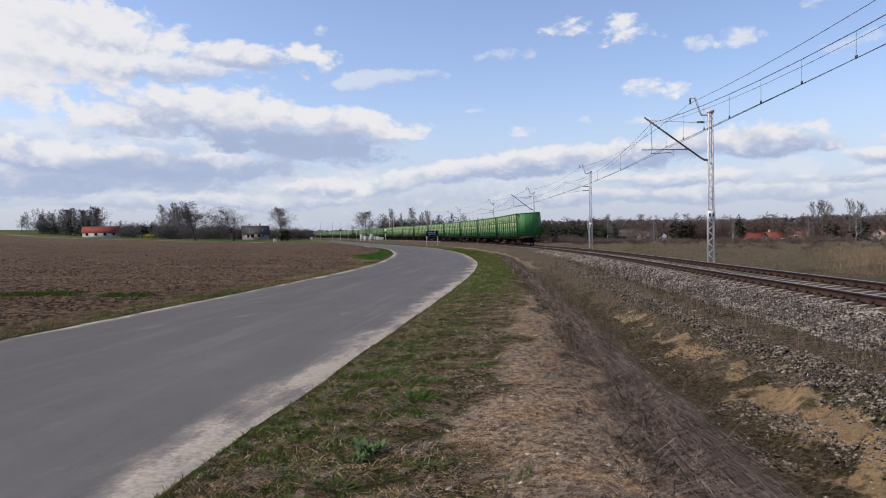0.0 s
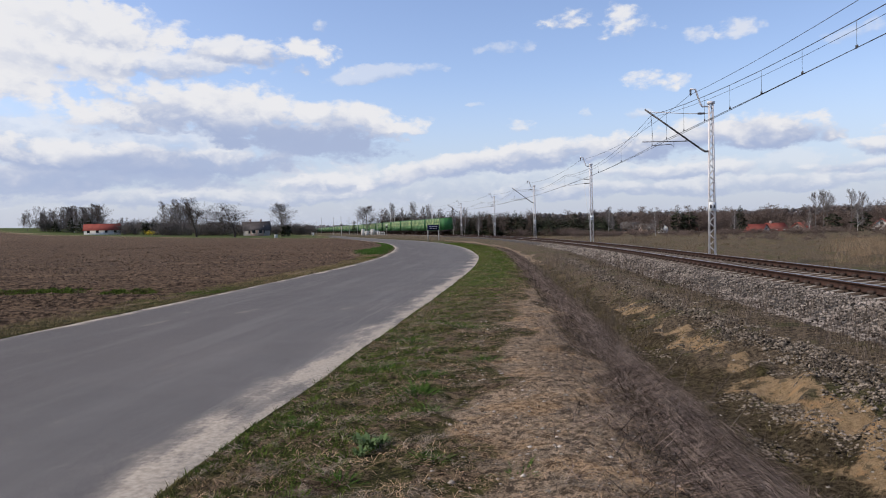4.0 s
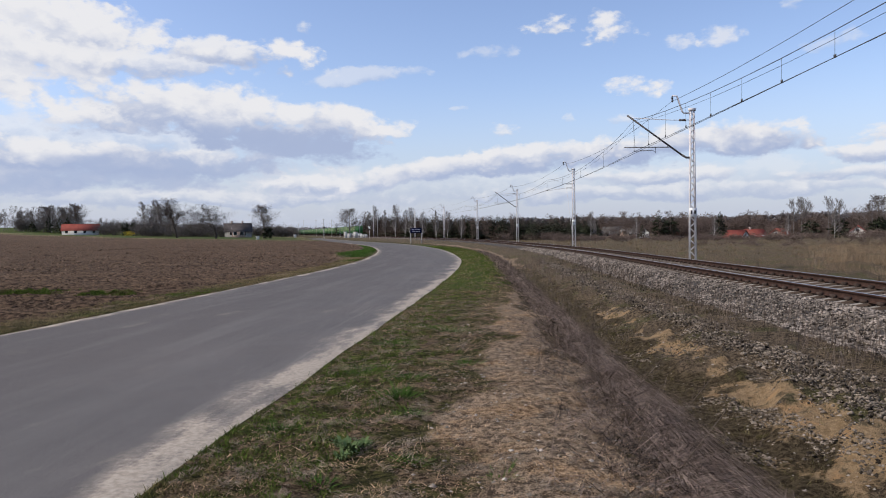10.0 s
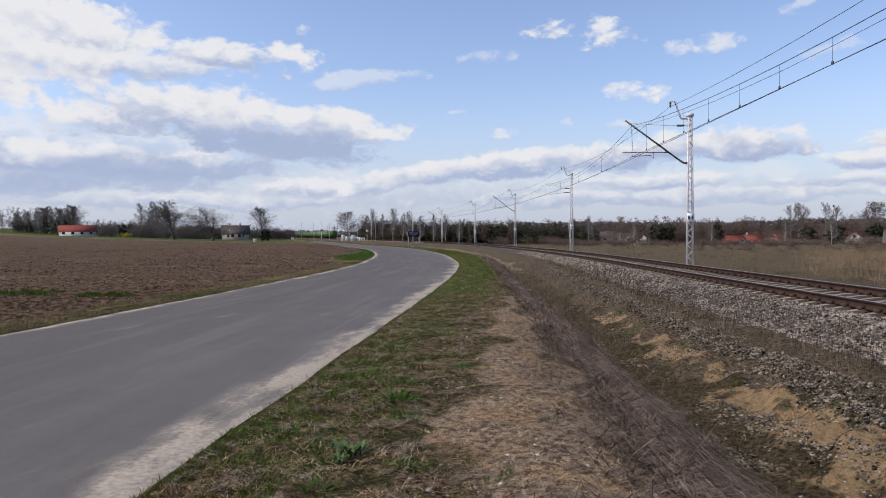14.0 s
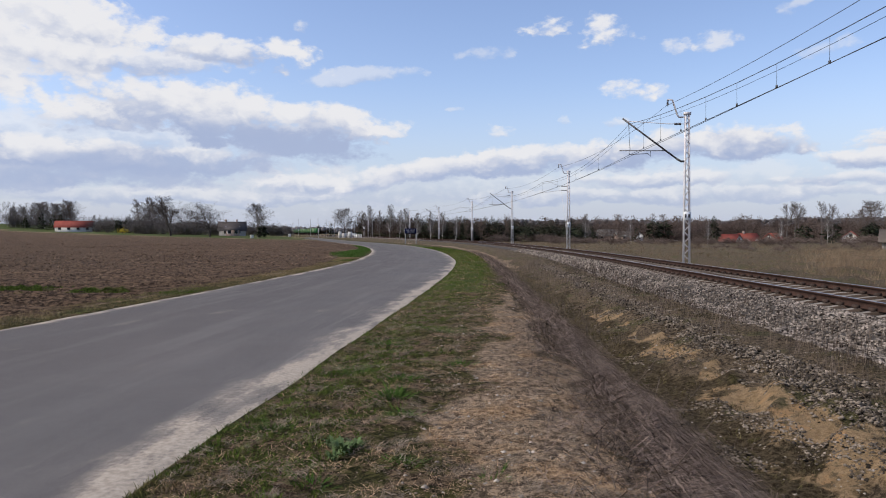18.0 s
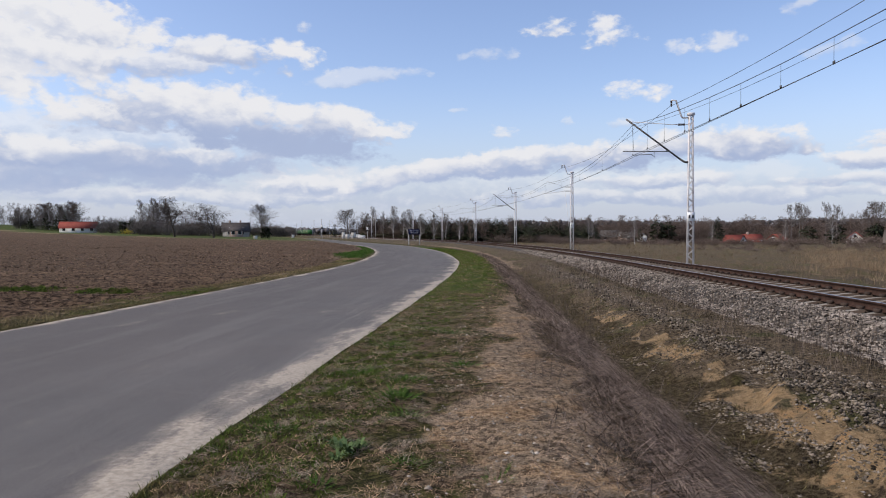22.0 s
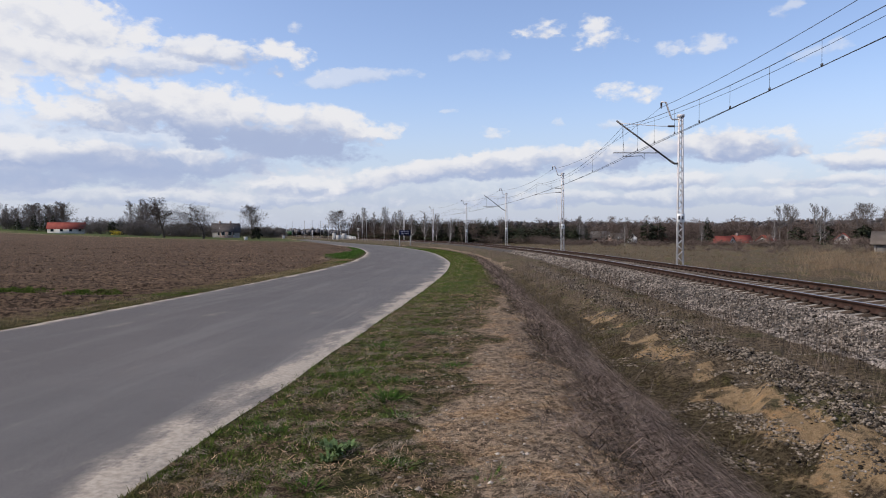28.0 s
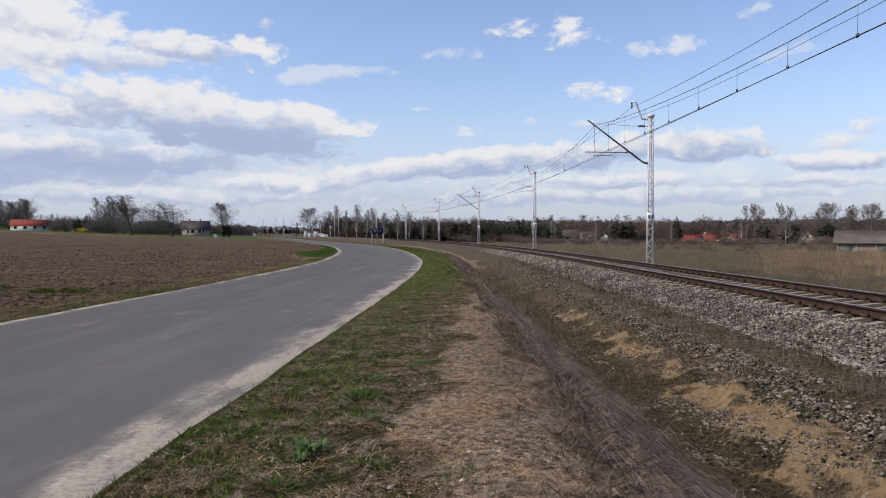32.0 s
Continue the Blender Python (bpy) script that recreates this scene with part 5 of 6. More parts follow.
def stones():
    n = 38000
    y = 9.5 * (75 / 9.5) ** RNG.random(n)
    r = RNG.uniform(-1.3, 1.9, n)
    r = np.where(RNG.random(n) < 0.70, RNG.uniform(-2.85, -1.15, n), r)
    u = y - TRACK_Y
    P, S = track_frame(u)
    zz = np.interp(r, [-2.85, -2.6, -1.72, -1.3, -1.1, 1.1, 1.75, 2.9], [-0.78, -0.62, -0.215, -0.195, -0.235, -0.245, -0.26, -0.58])
    mid = (r > -1.12) & (r < 1.3)
    zz = np.where(mid, zz - 0.0, zz)
    Q = P + S * r[:, None] + np.array([0, 0, 1.0]) * zz[:, None]
    size = RNG.uniform(0.014, 0.040, n) * np.clip(y / 22, 1, 2.2)
    size = np.where(mid, size * 0.7, size)
    between = np.abs((u + 42.3) % 0.6 - 0.3) > 0.10
    Q[:, 2] += np.where(mid, np.where(between, 0.016, -0.03), 0.006)
    Q[:, 2] = np.where(r < -2.2, np.maximum(Q[:, 2], land(Q[:, 0], Q[:, 1])[0] + 0.008), Q[:, 2])
    near, far = ~mid & (y < 14.5), ~mid & (y >= 14.5)
    V, F = lumps(Q[near], size[near], 0.9, 0.45)
    V2, F2 = lumps(Q[far], size[far], 0.9, 0.45, cheap=True)
    V, F = np.concatenate([V, V2]), np.concatenate([F, F2 + len(V)])
    stuff("ballast_stones", V, None, F, "stone", "loose grey crushed stones covering the ballast", "stones")
    V, F = lumps(Q[mid], size[mid], cheap=True)
    stuff("track_stones", V, None, F, "track_stone", "rust-stained stones lying between the sleepers", "stones")
    # crumbs of earth and grit on the verge
    x, y, off = beside_road(15000, 3.0, 34, 0.05, 4.6)
    P, rd, r = on_land(x, y)
    P, y = P[r < -7.6], y[r < -7.6]
    V, F = lumps(P, RNG.uniform(0.003, 0.011, len(P)) * np.clip(y / 8, 1, 2.5), 0.7, cheap=True)
    stuff("earth_crumbs", V, None, F, "crumb", "small crumbs of earth and grit on the verge", "soil")
    # gravel strewn over the bench, sand slope and verge
    x, y, r = beside_track(64000, 4.5, 45, -6.6, -2.5)
    P, _, _ = on_land(x, y)
    k = smooth_noise(x, y, 1.0, 71) + 0.6 * smooth_noise(x, y, 3, 72) > np.where(np.abs(r + 4.15) < 0.4, -0.2, np.where(r > -3.7, 0.75, 0.45))
    P, r = P[k], r[k]
    V, F = lumps(P, (0.009 + 0.03 * RNG.random(len(P)) ** 1.8) * np.where(np.abs(r + 4.0) < 0.55, 1.15, 0.85), cheap=True)
    stuff("bank_gravel", V, None, F, "bank_stone", "grey gravel scattered over the sandy railway bank", "gravel")
    # dark rim of stones along the top of the sand slope
    n = 12000
    y = log_y(n, 4.0, 42)
    r = -4.28 + RNG.normal(0, 0.20, n) + 0.12 * np.sin(y * 1.3)
    x, y, _, _ = track_at(y - TRACK_Y, r)
    P, _, _ = on_land(x, y)
    P = P + np.array([0, 0, 1.0]) * RNG.uniform(-0.005, 0.035, n)[:, None]
    V, F = lumps(P, (0.008 + 0.030 * RNG.random(n) ** 2.2) * np.clip(y / 20, 1, 1.6), 0.85, 0.45, cheap=True)
    stuff("rim_stones", V, None, F, "bank_stone", "rim of dull loose stones along the top of the ditch", "stones")
    x, y, r = beside_track(4200, 3.4, 24, -9.4, -4.0)
    P, rd, _ = on_land(x, y)
    P = P[rd > ROAD_HALF + 0.8]
    V, F = lumps(P, 0.004 + 0.02 * RNG.random(len(P)) ** 3, cheap=True)
    stuff("verge_pebbles", V, None, F, "pebble", "pale pebbles scattered on the dry verge", "pebbles")
    # clods of the ploughed field
    n = 42000
    y = log_y(n, 10, 120)
    cx = np.interp(y, ROAD_LINE[:, 1], ROAD_LINE[:, 0])
    x = cx - ROAD_HALF - 1.5 - RNG.random(n) ** 1.1 * (8 + y * 1.0)
    P, _, _ = on_land(x, y)
    V, F = lumps(P, (0.012 + 0.034 * RNG.random(n) ** 2) * np.clip(y / 22, 1, 2.2), 0.8, 0.45, cheap=True)
    stuff("soil_clods", V, None, F, "clod", "dry brown clods of ploughed soil", "soil")


MAT["pebble"] = varied("pale_pebble", (0.16, 0.135, 0.105), (0.42, 0.37, 0.31), 3, 60, island=0.5)
MAT["clod"] = varied("soil_clod", (0.06, 0.04, 0.027), (0.21, 0.145, 0.098), 0.5, 20, island=0.6)
stones()


def grass_bar(x0, x1, y, n):
    """A low strip of green growth in the field."""
    x = RNG.uniform(x0, x1, n)
    yy = y + RNG.normal(0, 0.32, n) * (1 + 0.5 * np.sin(x * 2))
    P, _, _ = on_land(x, yy)
    tip = rand_dir(n, 0.6) * RNG.uniform(0.05, 0.14, n)[:, None]
    V, Q, T = strips(P, tip * 0.5, tip, RNG.uniform(0.010, 0.028, n))
    return stuff("field_grass", V, Q, T, "blade", "strip of green weeds growing in the ploughed field", "grass")


grass_bar(-10.9, -9.4, 18.4, 2600)
grass_bar(-15.0, -11.8, 18.7, 4200)

# ---- trees and woods ----
def segments_mesh(S, sides=3):
    """Tapered prisms from rows of start, end, start radius, end radius."""
    S = np.asarray(S, dtype=float)
    A, B, r0, r1 = S[:, 0:3], S[:, 3:6], S[:, 6], S[:, 7]
    T = B - A
    T /= np.linalg.norm(T, axis=1, keepdims=True) + 1e-9
    ref = np.where(np.abs(T[:, 2:3]) > 0.9, np.array([[1.0, 0, 0]]), np.array([[0, 0, 1.0]]))
    U = np.cross(T, ref)
    U /= np.linalg.norm(U, axis=1, keepdims=True) + 1e-9
    W = np.cross(T, U)
    ang = np.arange(sides) / sides * 2 * math.pi
    ring = U[:, None] * np.cos(ang)[None, :, None] + W[:, None] * np.sin(ang)[None, :, None]
    V = np.concatenate([A[:, None] + ring * r0[:, None, None], B[:, None] + ring * r1[:, None, None]], 1).reshape(-1, 3)
    base = np.arange(len(S))[:, None] * 2 * sides
    Q = np.concatenate([base + np.array([[s, (s + 1) % sides, sides + (s + 1) % sides, sides + s]]) for s in range(sides)])
    return V, Q


def flat_mesh(S):
    """Fine twigs as single thin faces, each turned at random."""
    S = np.asarray(S, dtype=float)
    A, B, r0, r1 = S[:, 0:3], S[:, 3:6], S[:, 6:7], S[:, 7:8]
    T = B - A
    U = np.cross(T, RNG.normal(0, 1, T.shape))
    U /= np.linalg.norm(U, axis=1, keepdims=True) + 1e-9
    V = np.stack([A - U * r0, A + U * r0, B + U * r1, B - U * r1], 1).reshape(-1, 3)
    return V, np.arange(len(S))[:, None] * 4 + np.array([[0, 1, 2, 3]])


def grow_tree(rng, h, crown=0.25, spread=0.4, rise=0.12, branches=24, sub=8, twigs=9, leaf_r=0.012, angle=50, wiggle=0.12, thick=0.014, stems=1):
    """Limb segments of a bare tree: trunk and limbs first, then boughs and twigs."""
    limbs, fine = [], []

    def shoot(p, d, length, r, level):
        n = (8, 5, 3, 1)[level]
        q, pts = np.array(p, dtype=float), [np.array(p, dtype=float)]
        dirs = []
        for i in range(n):
            d = d + rng.normal(0, wiggle * (0.4 if level == 0 else 1), 3)
            d[2] += rise * (1.5 if level == 0 else 1.0)
            d = d / np.linalg.norm(d)
            e = q + d * length / n
            ra, rb = r * (1 - 0.85 * i / n), r * (1 - 0.85 * (i + 1) / n)
            (limbs if level < 2 else fine).append((*q, *e, max(ra, leaf_r), max(rb, leaf_r * 0.7)))
            pts.append(e)
            dirs.append(d)
            q = e
        if level == 3:
            return
        count = (branches, sub, twigs)[level]
        for j in range(count):
            f = (j + rng.random()) / count
            f = crown + (1 - crown) * f if level == 0 else 0.15 + 0.85 * f
            k = min(n - 1, int(f * n))
            g = f * n - k
            e, dd = pts[k] * (1 - g) + pts[k + 1] * g, dirs[k]
            v = rng.normal(0, 1, 3)
            v -= dd * v.dot(dd)
            v /= np.linalg.norm(v)
            a = math.radians(angle * rng.uniform(0.6, 1.25))
            nd = dd * math.cos(a) + v * math.sin(a)
            if level == 0:
                full = (f - crown) / (1 - crown)
                ln = h * spread * ((1 - full) ** 0.6 * 0.9 + 0.16) * rng.uniform(0.7, 1.15)
            else:
                ln = length * rng.uniform(0.35, 0.6) * (1.2 - 0.5 * f)
            shoot(e, nd, ln, r * (1 - 0.8 * f) * (0.5 if level == 0 else 0.55), level + 1)

    if stems == 1:
        shoot((0, 0, -0.2), np.array([0, 0, 1.0]), h * 0.95, h * thick, 0)
    for i in range(stems if stems > 1 else 0):
        a, lean = rng.uniform(0, 6.283), rng.uniform(0.1, 0.9)
        shoot((math.cos(a) * 0.4, math.sin(a) * 0.4, -0.2), np.array([math.cos(a) * lean, math.sin(a) * lean, 1.0]), h * rng.uniform(0.6, 1.0), h * thick, 1)
    return limbs, fine


TREE_KINDS = {}


def tree_kind(key, bark, twig, seed, **kw):
    rng = np.random.default_rng(seed)
    limbs, fine = grow_tree(rng, 10.0, **kw)
    V, Q = segments_mesh(limbs, 5)
    tr = mesh_data(key + "_trunk", V, Q, bark, True)
    V2, Q2 = flat_mesh(fine)
    TREE_KINDS[key] = (tr, mesh_data(key + "_crown", V2, Q2, twig), (V, Q, V2, Q2))


tree_kind("orchard", "dark_bark", "dark_bark", 3, crown=0.26, spread=0.52, rise=0.03, branches=24, sub=11, twigs=10, angle=62, wiggle=0.2, leaf_r=0.0145, thick=0.022)
tree_kind("orchard2", "dark_bark", "dark_bark", 14, crown=0.22, spread=0.62, rise=0.02, branches=24, sub=11, twigs=10, angle=64, wiggle=0.22, leaf_r=0.0145, thick=0.022)
tree_kind("oak", "bark", "bark", 5, crown=0.24, spread=0.48, rise=0.08, branches=28, sub=11, twigs=10, angle=52, wiggle=0.13, leaf_r=0.014, thick=0.018)
tree_kind("birch", "birch", "grey_twigs", 7, crown=0.2, spread=0.27, rise=0.06, branches=36, sub=8, twigs=9, angle=42, leaf_r=0.0125, thick=0.010)
tree_kind("birch2", "birch", "grey_twigs", 8, crown=0.16, spread=0.24, rise=0.10, branches=36, sub=8, twigs=9, angle=38, leaf_r=0.0125, thick=0.010)
tree_kind("alder", "bark", "bark_brown", 9, crown=0.18, spread=0.32, rise=0.12, branches=32, sub=8, twigs=9, angle=45, leaf_r=0.014, thick=0.012)
tree_kind("poplar", "bark", "bark", 10, crown=0.4, spread=0.34, rise=0.22, branches=14, sub=7, twigs=7, angle=36, leaf_r=0.015, thick=0.013)


def tree(name, key, x, y, h, label, wide=1.0, turn=None, group="", z=None):
    if z is None:
        z = float(land(np.array([x]), np.array([y]), False)[0][0])
    t = thing(name, pose(x, y, z, 0, 0, RNG.uniform(0, 360) if turn is None else turn) @ Matrix.Diagonal((h / 10 * wide, h / 10 * wide, h / 10, 1)), label, "tree", group)
    tr, cr, _ = TREE_KINDS[key]
    part("trunk", tr, t)
    part("crown", cr, t)
    return t


def beyond_track(x, y, clear=10.0):
    """Push a stand outwards until it lies clear beyond the track; returns it with the factor."""
    k = 1.0
    while y * k < 330 and float(near_line(np.array([[x * k, y * k]]), TRACK_LINE)[0][0]) < clear:
        k *= 1.03
    return x * k, y * k, k


# lone trees round the farm on the far side of the field
tree("fruit_tree", "orchard", -89.4, 200, 11.3, "dark bare spreading tree at the field's edge", 1.3)
tree("fruit_tree", "orchard2", -73.9, 190, 9.2, "low bare tree with a wide tangled crown", 1.55)
tree("round_tree", "oak", -63.5, 200, 9.6, "bare round-crowned tree beside the farm track", 1.35)
tree("round_tree", "oak", -49.8, 260, 10.6, "bare round-crowned tree beside the level crossing", 1.3, 130)
for x, y, h, k in ((-124.5, 250, 13.0, "birch"), (-121.6, 252, 14.0, "birch2"), (-118.4, 249, 13.6, "birch"), (-115.6, 251, 13.9, "birch2")):
    tree("birch_tree", k, x, y, h, "slender bare birch with a pale trunk by the farm", group="farm birches")
for i, (x, h) in enumerate(((-215.5, 8.2), (-210.7, 9.2), (-206.4, 9.8), (-199.6, 11.5), (-195.4, 12.4), (-192.4, 12.6), (-188.2, 12.2), (-182.8, 13.0), (-179.1, 12.6), (-173.3, 7.6), (-203, 10), (-186, 11.5))):
    tree("bare_tree", ("alder", "birch", "birch2", "oak")[i % 4], x, 300 + (i * 7) % 11, h, "bare grey tree in the row behind the field", 1.25, group="tree row behind the field")
# behind the railway
for x, y, h, k in ((-30.5, 200, 9.6, "birch"), (-28.2, 203, 8.6, "birch2"), (-25.0, 201, 10.2, "birch"), (-22.6, 204, 9.0, "birch2"), (-20.4, 200, 9.4, "birch"), (-17.5, 205, 8.4, "birch"),
                   (-13.2, 203, 9.0, "birch2"), (-10.0, 206, 8.8, "birch"), (-6.0, 202, 7.6, "birch2"), (-33.5, 206, 7.8, "birch")):
    x, y, grow = beyond_track(x, y, 8.0)
    tree("birch_tree", k, x, y, h * grow, "bare birch standing before the young pines", group="birches behind the railway")
for x, y, h, k in ((31, 200, 8.5, "birch"), (35, 220, 7.0, "birch2"), (44, 200, 6.8, "birch"), (62, 190, 6.5, "birch2"), (98.5, 200, 8.6, "birch"), (92, 215, 7.5, "birch2")):
    tree("birch_tree", k, x, y, h, "bare birch with a thin white trunk near the houses", group="birches by the houses")
for i, (x, h) in enumerate(((107.0, 12.6), (111.5, 13.5), (114.5, 13.2), (118.5, 13.3), (124.0, 12.6))):
    tree("tall_tree", "poplar", x, 245 + i % 3 * 4, h, "tall bare tree rising over the woods", 1.2, group="tall trees over the woods")
for i, (x, h) in enumerate(((128.5, 12.0), (133, 13.4), (138, 12.2), (142, 13.2), (146.5, 13.0), (151, 12.4), (155.5, 12.0), (161, 11.5), (168, 12.5), (176, 11.5))):
    tree("tall_tree", ("alder", "oak", "alder")[i % 3], x, 236 + (i * 5) % 9, h, "tall bare tree with a dense grey crown", 1.1, group="tall trees over the woods")


def conifer_arrays(rng, h, wide, n, low=0.08, round_top=False):
    """Sprays of needles round a stem."""
    t = low + (1 - low) * rng.random(n) ** 0.8
    rad = (0.22 + wide * (1.02 - t)) * (0.55 + 0.6 * rng.random(n)) * (0.85 + 0.25 * np.sin(t * 31))
    if round_top:
        rad = 0.15 + 0.52 * wide * (1 + 0.25 * np.sin(3.1 * t * 6)) * np.sqrt(np.sin(np.pi * np.clip(0.12 + 0.86 * t, 0, 1))) * (0.6 + 0.5 * rng.random(n))
    a = rng.uniform(0, 6.283, n)
    P = np.stack([np.cos(a) * rad * 0.55, np.sin(a) * rad * 0.55, t * h], -1)
    out = np.stack([np.cos(a), np.sin(a), rng.uniform(-0.5, 0.15, n)], -1) * (rad * 0.75)[:, None]
    sidew = np.stack([-np.sin(a), np.cos(a), rng.uniform(-0.5, 0.5, n)], -1) * (0.16 + 0.3 * rad)[:, None] * 0.8
    V = np.stack([P, P + out * 0.75 - sidew * 0.6, P + out, P + out * 0.75 + sidew * 0.6], 1).reshape(-1, 3)
    return V, np.arange(n)[:, None] * 4 + np.array([[0, 1, 2, 3]])


def conifer(name, x, y, h, wide, label, n=420):
    z = float(land(np.array([x]), np.array([y]), False)[0][0])
    t = thing(name, pose(x, y, z), label, "tree")
    b = Build().tube([(0, 0, -0.2), (0, 0, h * 0.97)], h * 0.016, 6, 0.02)
    part("trunk", b.data("conifer_trunk", "bark"), t)
    V, Q = conifer_arrays(RNG, h, wide, n, 0.02 if name == "yew" else 0.08, name == "yew")
    part("crown", mesh_data("conifer_crown", V, Q, "needles"), t)


conifer("spruce", 70.5, 210, 8.2, 2.3, "dark narrow spruce in front of the red roofs", 700)
conifer("spruce", 54.5, 240, 4.8, 1.3, "small dark spruce beside the grey roof")
conifer("yew", 58.0, 230, 7.4, 3.8, "broad dark evergreen between the houses", 420)
conifer("yew", 62.0, 232, 6.8, 3.6, "broad dark evergreen between the houses", 420)
conifer("yew", 94.3, 205, 5.2, 3.2, "dark evergreen bush near the meadow", 330)
conifer("yew", 102.3, 205, 5.6, 3.8, "dark evergreen bush near the meadow", 330)
conifer("yew", 115.8, 211, 5.4, 3.6, "dark evergreen bush near the meadow", 330)
conifer("yew", 118.6, 214, 6.0, 2.8, "dark evergreen bush beside the gabled house", 600)
conifer("spruce", 158.0, 225, 8.0, 1.9, "dark pointed spruce behind the shed")
conifer("spruce", -55.0, 262, 5.4, 1.0, "small spruce among bare shrubs")
conifer("spruce", -187.5, 292, 7.5, 2.4, "dark pine in the row of bare trees")
conifer("spruce", -183.0, 293, 7.0, 2.4, "dark pine in the row of bare trees")
conifer("spruce", -179.0, 292, 7.2, 2.4, "dark pine in the row of bare trees")
conifer("spruce", -196.0, 294, 5.2, 1.8, "dark pine in the row of bare trees")
conifer("yew", -135.5, 258, 5.6, 2.4, "dark rounded evergreen by the farm")
conifer("yew", -131.0, 256, 5.2, 2.3, "dark rounded evergreen by the farm")
conifer("yew", -62.0, 199, 3.6, 2.2, "dark ivy-grown shrub under the round tree")


def woods(name, keys, spots, mat, label, category="woods"):
    """Many trees as one mass: x, y, height, key index."""
    Vs, Qs, n = [], [], 0
    for x, y, z, h, wide, turn, k in spots:
        for V, Q in k:
            c, s = math.cos(turn), math.sin(turn)
            W = V * np.array([wide, wide, h])
            W = np.stack([W[:, 0] * c - W[:, 1] * s + x, W[:, 0] * s + W[:, 1] * c + y, W[:, 2] + z], -1)
            Vs.append(W)
            Qs.append(Q + n)
            n += len(V)
    return stuff(name, np.concatenate(Vs), np.concatenate(Qs), None, mat, label, category)


def light_tree(seed, **kw):
    limbs, fine = grow_tree(np.random.default_rng(seed), 10.0, **kw)
    return [flat_mesh(limbs), flat_mesh(fine)]


SLIM = [light_tree(s, crown=0.1, spread=0.33, rise=0.12, branches=18, sub=6, twigs=6, angle=44, leaf_r=0.015, thick=0.009) for s in (21, 22, 23)]
BUSHY = [light_tree(s, stems=10, spread=0.6, rise=0.1, sub=8, twigs=6, angle=45, leaf_r=0.034, wiggle=0.2, thick=0.006) for s in (24, 25, 26)]
CONE = []
for s in (31, 32, 33):
    V, Q = conifer_arrays(np.random.default_rng(s), 10.0, 2.6, 190, 0.12)
    CONE.append([(V, Q)])


def spots(n, ray_lo, ray_hi, d_lo, d_hi, h_lo, h_hi, kinds, wide=1.0, drop=None):
    """Random stands between two directions (x over y) and two distances."""
    y = RNG.uniform(d_lo, d_hi, n)
    x = y * RNG.uniform(ray_lo, ray_hi, n)
    h = RNG.uniform(h_lo, h_hi, n)
    for _ in range(16):
        short = (near_line(np.stack([x, y], -1), TRACK_LINE)[0] < 11) & (x > -0.185 * y) & (y > 150)
        grow = np.where(short, 1.035, 1.0)
        x, y, h = x * grow, y * grow, h * grow
    z = land(x, y, False)[0] if drop is None else np.full(n, drop)
    return [(x[i], y[i], z[i], h[i] / 10, h[i] / 10 * wide * RNG.uniform(0.8, 1.3), RNG.uniform(0, 6.283), kinds[i % len(kinds)]) for i in range(n)]


woods("thicket", None, spots(150, -0.172, 0.06, 222, 262, 4.6, 7.2, BUSHY, 1.15) + spots(190, 0.04, 0.86, 268, 305, 5.0, 7.5, BUSHY, 1.5) + spots(50, 0.0, 0.165, 235, 268, 3.0, 5.0, BUSHY, 1.6) + spots(34, 0.235, 0.34, 240, 268, 3.0, 5.0, BUSHY, 1.6), "thicket",
      "dense dark brown thicket behind the railway")
woods("pine_wood", None, spots(300, -0.165, 0.06, 206, 255, 5.0, 8.0, CONE, 1.25) + spots(120, 0.05, 0.165, 200, 260, 4.5, 7.2, CONE, 1.25), "needles",
      "young dark pine wood behind the railway")
woods("bare_wood", None, spots(45, -0.17, 0.06, 200, 240, 5, 8.2, SLIM, 1.2) + spots(60, 0.04, 0.35, 215, 300, 5.5, 9.0, SLIM, 1.3)
      + spots(90, -0.168, 0.06, 206, 232, 4.5, 7.5, SLIM, 0.9) + spots(230, 0.10, 0.86, 262, 330, 6.5, 10.5, SLIM, 2.0), "bark_brown", "brown bare woods beyond the houses")
woods("underwood", None, spots(90, 0.16, 0.80, 250, 290, 4.0, 6.2, BUSHY, 1.5), "bark_brown", "dense bare underwood at the edge of the woods")
woods("scrub", None, spots(68, 0.10, 0.42, 165, 195, 1.2, 2.0, BUSHY, 2.4) + spots(48, 0.38, 0.72, 150, 200, 1.4, 2.6, BUSHY, 2.2) + spots(20, 0.02, 0.12, 185, 205, 1.6, 2.8, BUSHY, 2.0)
      + spots(30, -0.17, -0.10, 235, 262, 2.5, 4.5, BUSHY, 1.6) + spots(60, 0.30, 0.72, 100, 150, 0.5, 1.1, BUSHY, 2.8), "bark_brown", "dense brown bare scrub and hedges")
woods("farm_wood", None, spots(46, -0.715, -0.59, 300, 322, 7.5, 12.0, SLIM, 1.3) + spots(14, -0.495, -0.455, 250, 258, 10.0, 13.0, SLIM, 1.2) + spots(16, -0.60, -0.50, 285, 300, 5.5, 8.0, SLIM, 1.3), "grey_twigs",
      "bare grey trees standing close behind the farm")
